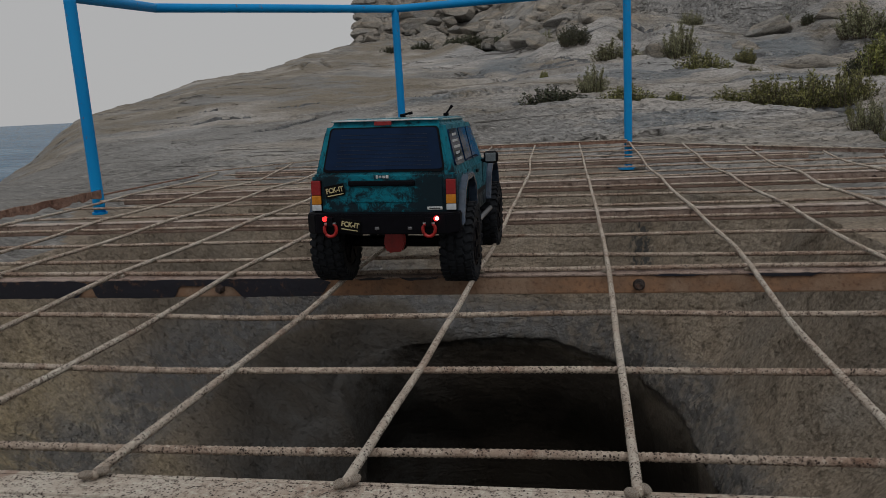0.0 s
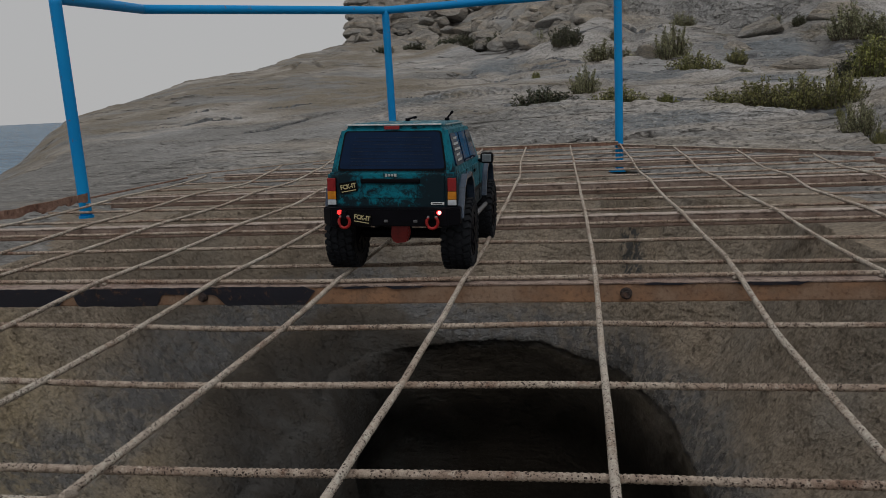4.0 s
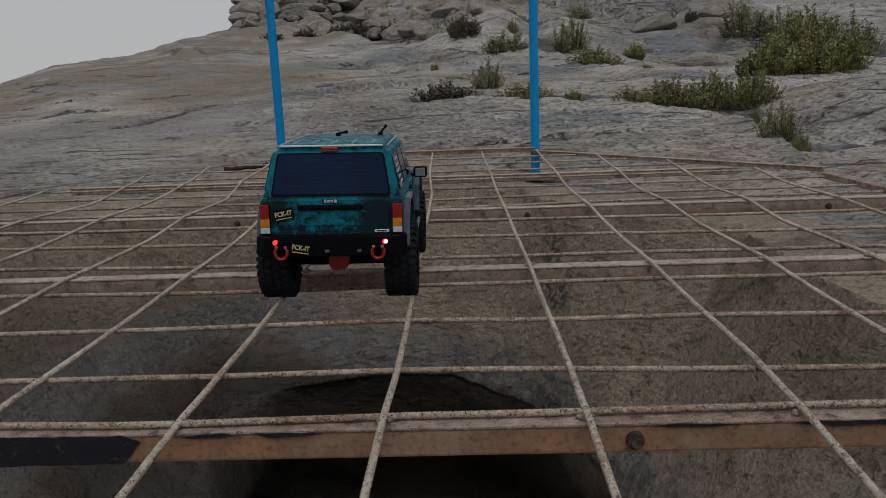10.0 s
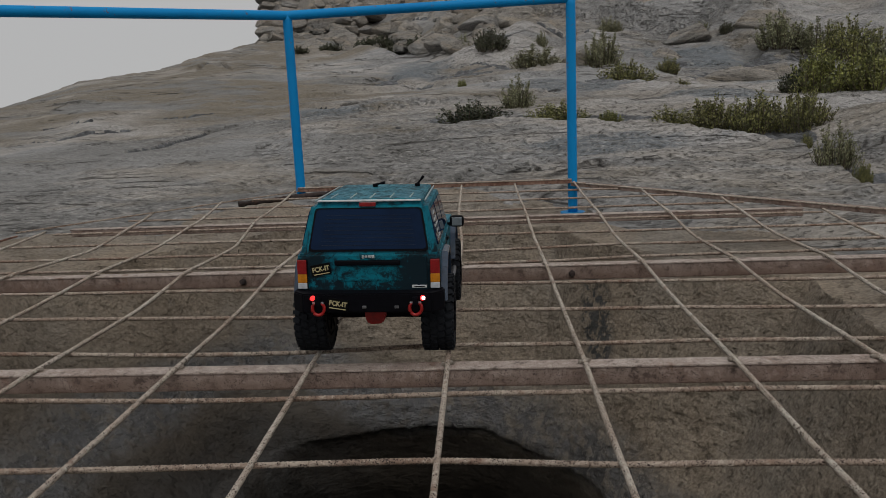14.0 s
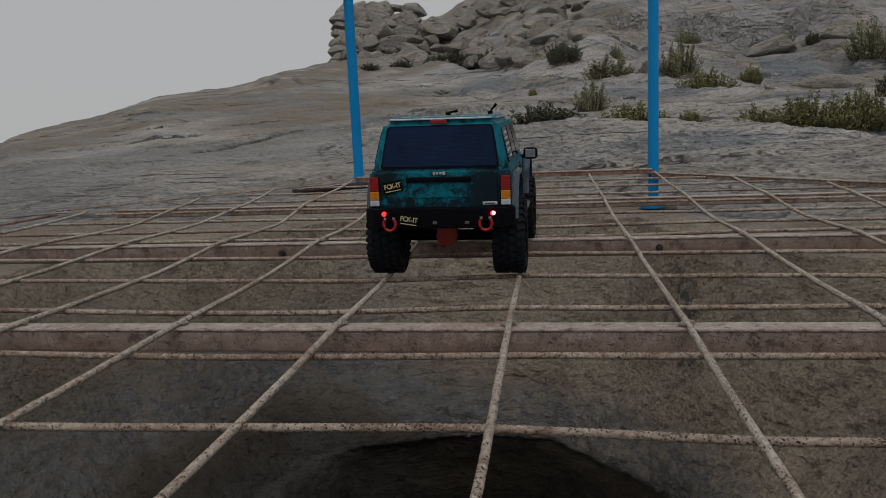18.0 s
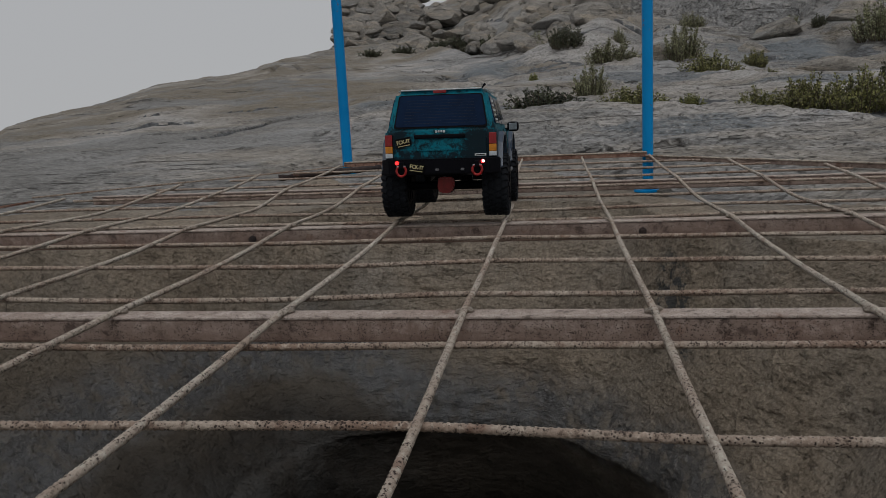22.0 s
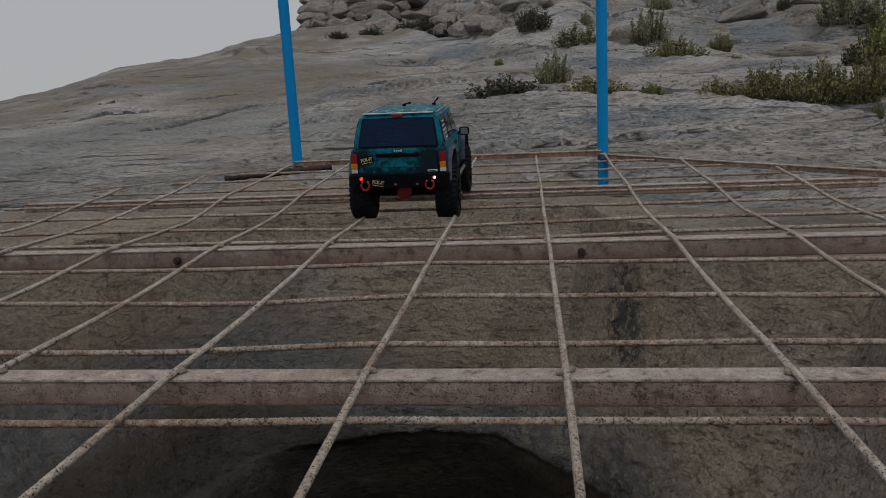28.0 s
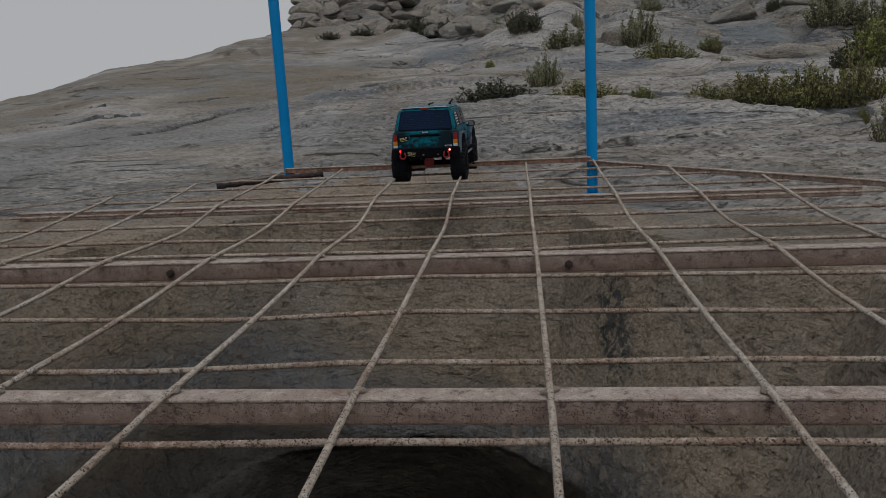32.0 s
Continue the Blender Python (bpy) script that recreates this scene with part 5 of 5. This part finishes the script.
# ---- old paint and bolts on the first beam ----


def flake(x0, x1, z0, z1, seed):
    """A sheet of old paint left under the top edge of the first beam, its outline eaten ragged."""
    n = max(12, int((x1 - x0) / 0.004))
    a = np.arange(n + 1) / n
    x = x0 + (x1 - x0) * a
    ends = np.minimum(1, np.minimum(a, 1 - a) * (x1 - x0) / 0.02) ** 0.6
    torn = 0.55 * vnoise(x * 38, x * 0 + seed, 15) + 0.3 * vnoise(x * 130, x * 0 + seed, 16)
    bite = soft(0.72, 0.85, vnoise(x * 15, x * 0 + seed, 17))
    full = 0.5 if x1 - x0 < 0.4 else 0.12
    low = z1 - (z1 - z0) * ends * (1 - full * torn) * (1 - 0.6 * bite)
    top = z1 - (z1 - z0) * (1 - ends) * 0.2 - 0.003 * vnoise(x * 90, x * 0 + seed, 18)
    outline = list(zip(x, np.minimum(low, top - 0.0004))) + list(zip(x, top))[::-1]
    return prism([(float(p), float(q)) for p, q in outline], 0.0012, "y", 1.345 - 0.0012)


for j, (x0, x1, z0, z1) in enumerate(((-1.5, -0.86, -0.0365, -0.0035), (-0.862, -0.43, -0.0365, -0.0035), (-0.39, -0.33, -0.023, -0.0035), (-0.32, -0.25, -0.012, -0.0035), (0.068, 0.15, -0.019, -0.0035), (0.2, 0.31, -0.012, -0.0035), (0.42, 0.7, -0.020, -0.0035))):
    part("paint_flake", flake(x0, x1, z0, z1, j), OLD_PAINT, grate, "dark flaking paint")
for x, y, r in ((0.05, 1.345, 0.0095), (-0.62, 1.345, 0.0085), (-0.711, 2.67, 0.0085), (0.05, 2.67, 0.0085), (0.82, 2.67, 0.0085)):
    bm = rod((x, y + 0.004, -0.021), (x, y - 0.006, -0.021), r, 6 if r < 0.009 else 14, None, r * 0.85, 0.001)
    rod((x, y - 0.004, -0.021), (x, y - 0.010, -0.021), r * 0.55, 10, bm)
    part("bolt", bm, RUST_DARK, grate, "dark rusty bolt head")
# a corroded dark lump of plate on the far rim
a = np.linspace(0, 1, 90)
lump = sweep(np.stack([-1.11 + 0.34 * a, 3.895 + 0.16 * a + 0.008 * fbm(a * 9, a * 0, 3, 91), 0.004 + 0.014 * a], -1), 0.011, 12)
for v in lump.vertices:
    p = v.co.copy()
    thick = 0.55 + 0.75 * float(vnoise(p.x * 22, p.y * 9, 92)) + 0.35 * noise.noise(p * 70)
    v.co.z = 0.004 + 0.014 * (p.x + 1.11) / 0.34 + (p.z - 0.004 - 0.014 * (p.x + 1.11) / 0.34) * thick
part("corroded_plate", lump, RUST_DARK, grate, "black crumbling rust")

# ---- plants ----


def leaf_material(name, young, old):
    k = Nodes(name, 0.6)
    geo = k.tree.nodes.new("ShaderNodeNewGeometry").outputs["Random Per Island"]
    tint = k.ramp(geo, (0.0, old), (0.55, young), (1.0, tuple(c * 1.4 for c in young)))
    tint = k.mix(k.ramp(k.noise(7, 4), (0.48, 0.0), (0.58, 0.75)), tint, tuple(c * 0.8 for c in old))
    k.colour(k.mix(k.math("MULTIPLY", k.random(), 0.2), tint, (0.11, 0.09, 0.05)))
    return k.mat


LEAF_GREEN = leaf_material("fresh_green_leaf", (0.225, 0.225, 0.07), (0.05, 0.057, 0.024))
LEAF_YELLOW = leaf_material("yellow_green_leaf", (0.235, 0.245, 0.065), (0.075, 0.085, 0.03))
LEAF_OLIVE = leaf_material("olive_leaf", (0.25, 0.255, 0.14), (0.115, 0.12, 0.07))
LEAF_DARK = leaf_material("dark_leaf", (0.062, 0.072, 0.034), (0.016, 0.022, 0.014))
k = Nodes("twig", 0.85)
k.colour(k.ramp(k.noise(30, 4), (0.3, (0.06, 0.045, 0.03)), (0.7, (0.13, 0.10, 0.07))))
TWIG = k.mat


def shrub(seed, leaves, sprigs=70, tall=0.5, size=0.045, thin=1.0):
    """A low bush one metre wide: many upright sprigs on bent stems, each with small leaves all round."""
    r = random.Random(seed)
    thing = empty("shrub")
    bm = bmesh.new()
    verts, faces = [], []
    for i in range(sprigs):
        a, d = r.uniform(0, 2 * math.pi), 0.5 * math.sqrt(r.random())
        foot = Vector((math.cos(a) * d * 0.8, math.sin(a) * d * 0.6, -0.06))
        h = tall * (1.05 - (d / 0.5) ** 2 * 0.55) * r.choice((0.6, 0.75, 0.9, 1.0, 1.25))
        top = foot + Vector((math.cos(a) * d * 0.35 + r.gauss(0, 0.03), math.sin(a) * d * 0.3 + r.gauss(0, 0.03), h + 0.06))
        mid = foot.lerp(top, 0.5) + Vector((r.gauss(0, 0.02), r.gauss(0, 0.02), 0))
        rod(foot, mid, 0.008, 4, bm, 0.006)
        rod(mid, top, 0.006, 4, bm, 0.002)
        for q in range(int(h * 150 * thin)):
            s = r.random() ** 0.8
            c = foot.lerp(mid, s * 2) if s < 0.5 else mid.lerp(top, s * 2 - 1)
            turn = r.uniform(0, 2 * math.pi)
            ax = Vector((math.cos(turn), math.sin(turn), r.uniform(0.3, 1.3))).normalized()
            side = ax.cross(Vector((r.uniform(-1, 1), r.uniform(-1, 1), r.uniform(-1, 1)))).normalized()
            p, g = c + ax * 0.012, size * r.uniform(0.7, 1.3) * (1.1 - 0.4 * s)
            b = len(verts)
            verts += [p, p + ax * g * 0.5 + side * g * 0.27, p + ax * g, p + ax * g * 0.5 - side * g * 0.27]
            faces.append((b, b + 1, b + 2, b + 3))
    tagged(part("branching_stem", bm, TWIG, thing), kind="stuff")
    tagged(part("foliage", mesh_from(verts, faces), leaves, thing), kind="stuff")
    return thing


kinds = {
    "g": (shrub(1, LEAF_GREEN, 110, 0.46, 0.05), "low leafy green shrub growing in a rock hollow"),
    "y": (shrub(4, LEAF_YELLOW, 100, 0.46, 0.055), "low yellow-green flowering shrub on the slope"),
    "o": (shrub(2, LEAF_OLIVE, 85, 0.5, 0.05, 0.95), "thin olive-grey shrub growing between the rocks"),
    "d": (shrub(3, LEAF_DARK, 90, 0.40, 0.055), "dark green cushion shrub on the rock slope"),
}
LIP_SHRUBS = [("d", -0.24, 6.49, 0.42, 0.21), ("o", 0.08, 6.99, 0.28, 0.24), ("g", 0.32, 6.34, 0.36, 0.18), ("y", 0.66, 6.24, 0.17, 0.1), ("g", 0.98, 5.97, 0.26, 0.2), ("g", 1.22, 5.87, 0.32, 0.22), ("g", 1.42, 5.68, 0.34, 0.26), ("g", 1.62, 5.56, 0.3, 0.27), ("g", 1.51, 5.15, 0.06, 0.1), ("o", 1.45, 4.63, 0.19, 0.19), ("g", 1.48, 4.44, 0.09, 0.13)]
MID_SHRUBS = [("o", 0.42, 11.1, 0.6, 0.26), ("o", 1.25, 10.96, 0.51, 0.44), ("g", 1.37, 9.88, 0.55, 0.31), ("g", 2.01, 10.78, 0.28, 0.22), ("g", 1.67, 8.63, 0.17, 0.11), ("o", 2.71, 10.32, 0.23, 0.16), ("o", 3.72, 11.95, 0.7, 0.45), ("o", 4.1, 11.7, 0.65, 0.42), ("g", 4.25, 11.1, 0.75, 0.55), ("o", 4.7, 10.9, 0.75, 0.5), ("y", 2.5, 7.5, 0.5, 0.36), ("y", 2.88, 7.35, 0.55, 0.36), ("d", 2.38, 7.62, 0.35, 0.28), ("y", -0.42, 9.39, 0.09, 0.1), ("o", -1.35, 7.85, 0.09, 0.09)]
FAR_SHRUBS = [("o", 3.05, 13.49, 0.33, 0.16), ("d", 3.34, 13.09, 0.22, 0.22), ("o", 1.73, 13.53, 0.37, 0.24), ("o", 0.63, 12.74, 0.2, 0.2), ("d", -0.09, 12.58, 0.49, 0.37), ("d", -3.25, 16.9, 0.51, 0.23), ("d", -2.35, 15.8, 0.5, 0.3), ("d", -2.0, 15.4, 0.45, 0.33), ("d", -1.6, 14.7, 0.5, 0.3), ("d", -1.25, 14.2, 0.45, 0.34), ("o", -0.48, 13.15, 0.3, 0.28), ("d", -3.69, 16.0, 0.39, 0.19)]
first = set()
for rows in (LIP_SHRUBS, MID_SHRUBS, FAR_SHRUBS):
    for j, (kind, x, y, wide, tall) in enumerate(rows):
        proto, words = kinds[kind]
        z = float(hill(x, y))
        m = Matrix.Translation((x, y, z - 0.015)) @ Matrix.Rotation(j * 1.7, 4, "Z")
        ob = proto if kind not in first else copy_thing(proto, m)
        ob.matrix_basis = m @ Matrix.Diagonal((wide * 1.1, wide * 1.1, tall * 1.6, 1))
        first.add(kind)
        tagged(ob, words, "shrub", "shrubs on the slope")

# ---- loose and stacked rocks ----


def boulder(seed, keep=0.07, smooth=True):
    r = random.Random(seed)
    bm = bmesh.new()
    bmesh.ops.create_icosphere(bm, subdivisions=4, radius=0.5)
    cuts = [(Vector((r.gauss(0, 1), r.gauss(0, 1), abs(r.gauss(0.2, 0.9)))).normalized(), r.uniform(0.22, 0.40)) for _ in range(16)]
    for v in bm.verts:
        p = v.co.copy()
        for n, d in cuts:
            over = p.dot(n) - d
            if over > 0:
                p -= n * over * (1 - keep)
        p *= 1 + 0.05 * noise.fractal(p * 3.0 + Vector((seed * 7.1, 0, 0)), 1.0, 2.0, 4) + 0.03 * noise.noise(p * 16)
        v.co = p * 1.25
    return mesh_bm(bm, smooth)


shapes = [boulder(11 + i, 0.12) for i in range(7)]
blocks = [boulder(31 + i, 0.02, False) for i in range(7)]
for me in shapes + blocks:
    me.materials.append(ROCK_TAN)


def rock(j, x, y, z, size, squash, words):
    ob = new("boulder", (blocks if "crag" in words else shapes)[j % 7])
    ob.matrix_basis = Matrix.Translation((x, y, z)) @ Euler((0.2 * math.sin(j), 0.2 * math.cos(2 * j), j * 2.4)).to_matrix().to_4x4() @ Matrix.Diagonal((size, size * 0.85, size * squash, 1))
    return tagged(ob, words, "rock", "rocks of the crag" if "crag" in words else "rocks on the slope")


r = random.Random(5)
n = 0
reaches = np.linspace(9.0, 27.0, 260)
for row in range(8):
    for i in range(32):
        u = -0.281 + 0.0094 * i + r.uniform(-0.005, 0.005) + 0.003 * row * (1 if i < 4 else 0)
        v = 0.0785 + 0.0095 * row + r.uniform(-0.002, 0.002)
        slope = smooth_slope(np.full(260, u), reaches)
        far = float(reaches[np.argmax(slope >= v - 0.012)]) if i > 10 else 19.3 + 0.22 * row
        size = r.choice((0.34, 0.44, 0.55, 0.65, 0.9)) * r.uniform(0.85, 1.15) * far / 19
        if (i > 10 and r.random() < 0.6) or far < 9.5:
            continue
        rock(n, EYE[0] + u * far, EYE[1] + far, EYE[2] + v * far - 0.12, size, r.uniform(0.36, 0.6), "weathered tan limestone block stacked in the crag")
        n += 1
BOULDERS = [(0.26, 11.6, 1.15, 0.4), (0.96, 11.2, 0.45, 0.75), (2.50, 9.6, 1.0, 0.3), (-1.58, 16.1, 0.8, 0.45), (-0.90, 15.3, 0.75, 0.45), (0.35, 14.0, 0.85, 0.4), (2.30, 12.2, 0.6, 0.4), (3.89, 13.1, 0.9, 0.35), (2.86, 13.4, 0.9, 0.25), (1.3, 14.2, 1.2, 0.3), (2.2, 14.6, 1.3, 0.3), (-0.2, 14.6, 0.9, 0.35), (-2.9, 17.6, 0.8, 0.5), (-3.9, 18.2, 0.7, 0.5), (0.75, 11.9, 0.5, 0.5), (3.3, 10.9, 0.6, 0.35)]
for x, y, size, squash in BOULDERS:
    rock(n, x, y, float(hill(x, y)) - size * 0.03, size, squash * 1.25, "rounded tan limestone boulder half sunk in the slope")
    n += 1
tagged(rock(3, 0.252, 4.03, -0.094, 0.062, 0.45, "pale angular stone lying beside the rail post foot"), "pale angular stone lying beside the rail post foot", "rock")


# ---- what moves ----
DRIVE = [
    (0, -0.3039, 1.4541, -0.0002, -0.88, 1.03, -0.39),
    (0.5, -0.3092, 1.4868, 0.0041, -1.39, 2.04, -0.18),
    (1, -0.3078, 1.5161, 0.0012, -0.29, 1.64, -0.02),
    (1.5, -0.3086, 1.5200, 0.0018, 0.03, 1.65, -0.12),
    (2, -0.3074, 1.5195, 0.0010, -0.25, 1.73, -0.12),
    (2.5, -0.3078, 1.5183, 0.0014, -0.29, 1.64, -0.09),
    (3, -0.3068, 1.5399, -0.0002, -0.28, 1.66, -0.33),
    (3.5, -0.3076, 1.5727, -0.0009, -0.57, 1.81, -0.20),
    (5.5, -0.3014, 1.7190, -0.0016, -0.74, 1.58, -1.42),
    (6, -0.3022, 1.7462, -0.0028, -0.93, 0.69, -1.30),
    (6.5, -0.3038, 1.7761, -0.0022, -0.61, 1.44, -1.04),
    (7, -0.3039, 1.8014, -0.0004, -0.50, 1.40, -1.29),
    (7.5, -0.3056, 1.8312, -0.0013, -0.92, 1.69, -1.16),
    (8, -0.3059, 1.8629, -0.0010, -0.40, 1.95, -0.69),
    (8.5, -0.3055, 1.8924, -0.0037, -0.89, 1.22, -0.20),
    (9, -0.3061, 1.9391, -0.0020, 0.08, 0.96, -0.13),
    (9.5, -0.3074, 1.9628, 0.0013, 0.09, 1.65, 0.04),
    (10, -0.3069, 1.9959, 0.0007, 0.44, 1.08, 0.70),
    (10.5, -0.3083, 2.0283, 0.0008, 0.17, 1.15, 0.59),
    (11, -0.3069, 2.0593, 0.0016, 0.31, 1.24, 0.53),
    (11.5, -0.3079, 2.0842, 0.0036, 0.24, 1.12, 0.70),
    (12, -0.3083, 2.1121, 0.0028, 0.13, 0.91, 0.62),
    (12.5, -0.3108, 2.1422, 0.0015, 0.32, 1.15, 0.97),
    (13, -0.3118, 2.1781, 0.0016, -0.25, 0.58, 1.17),
    (13.5, -0.3087, 2.2055, 0.0010, -0.94, 1.13, 0.43),
    (15.5, -0.3142, 2.3438, 0.0033, 0.92, 1.16, 0.64),
    (16, -0.3139, 2.3720, 0.0028, 0.78, 1.01, 0.59),
    (16.5, -0.3133, 2.4024, 0.0029, 0.85, 0.77, 0.56),
    (17, -0.3103, 2.4314, 0.0022, 0.64, 0.85, 0.06),
    (17.5, -0.3086, 2.4575, 0.0061, 0.77, 0.48, -0.47),
    (18, -0.3081, 2.4824, 0.0061, 1.28, 0.53, -0.51),
    (18.5, -0.3089, 2.5167, 0.0065, 1.76, 1.24, -0.42),
    (19, -0.3064, 2.5724, 0.0026, 0.12, -0.26, -0.77),
    (19.5, -0.3114, 2.6232, 0.0046, -1.08, 0.30, 0.04),
    (20, -0.3123, 2.6577, 0.0050, -1.46, 0.90, 0.26),
    (20.5, -0.3113, 2.6899, 0.0041, -1.55, 0.64, -0.03),
    (21, -0.3137, 2.7354, 0.0056, -1.15, 0.93, -0.00),
    (21.5, -0.3134, 2.7806, 0.0066, -1.70, 0.62, 0.30),
    (22, -0.3185, 2.8534, 0.0087, -1.86, 0.54, 0.88),
    (22.5, -0.3195, 2.9075, 0.0046, -0.30, 0.01, 1.11),
    (23, -0.3186, 2.8967, 0.0030, -0.21, -0.11, 1.16),
    (23.5, -0.3216, 2.9226, 0.0018, 0.23, 0.24, 1.25),
    (24, -0.3242, 2.9743, -0.0002, 0.92, 0.38, 0.78),
    (24.5, -0.3212, 2.9840, -0.0010, 0.83, 0.69, 0.82),
    (25, -0.3236, 3.0103, -0.0013, 0.73, 1.32, 0.93),
    (25.5, -0.3255, 3.0447, 0.0000, 0.60, 1.93, 1.49),
    (27.5, -0.3204, 3.1268, 0.0024, 2.54, 1.23, 0.31),
    (28, -0.3230, 3.1780, 0.0022, 2.92, 0.53, 0.29),
    (28.5, -0.3244, 3.2487, 0.0039, 2.26, 1.14, 0.45),
    (29, -0.3256, 3.3650, 0.0036, 2.43, 1.14, 0.77),
    (29.5, -0.3286, 3.4666, 0.0056, 0.94, 0.62, 0.07),
    (30, -0.3330, 3.5724, 0.0068, -0.39, 0.38, -0.32),
    (30.5, -0.3399, 3.6866, 0.0067, -0.01, 0.36, -0.72),
    (31, -0.3438, 3.8182, 0.0067, 0.44, 0.04, -1.19),
    (31.5, -0.3429, 3.9009, 0.0061, 1.20, -0.09, -1.57),
    (32, -0.3395, 3.9794, 0.0074, 0.25, -0.13, -1.64),
]

def motions():
    walk(truck, [(t, pose(x, y, z, pitch, roll, yaw)) for t, x, y, z, pitch, roll, yaw in DRIVE])
    ts, ys = [row[0] for row in DRIVE], [row[2] for row in DRIVE]
    for w in wheels:
        at = w.matrix_basis.translation.copy()
        rows = []
        for i in range(161):
            t = i * 0.2
            turn = -math.degrees((float(np.interp(t, ts, ys)) - ys[0]) / 0.058)
            rows.append((t, pose(*at, turn, 0, 0)))
        walk(w, rows)


motions()
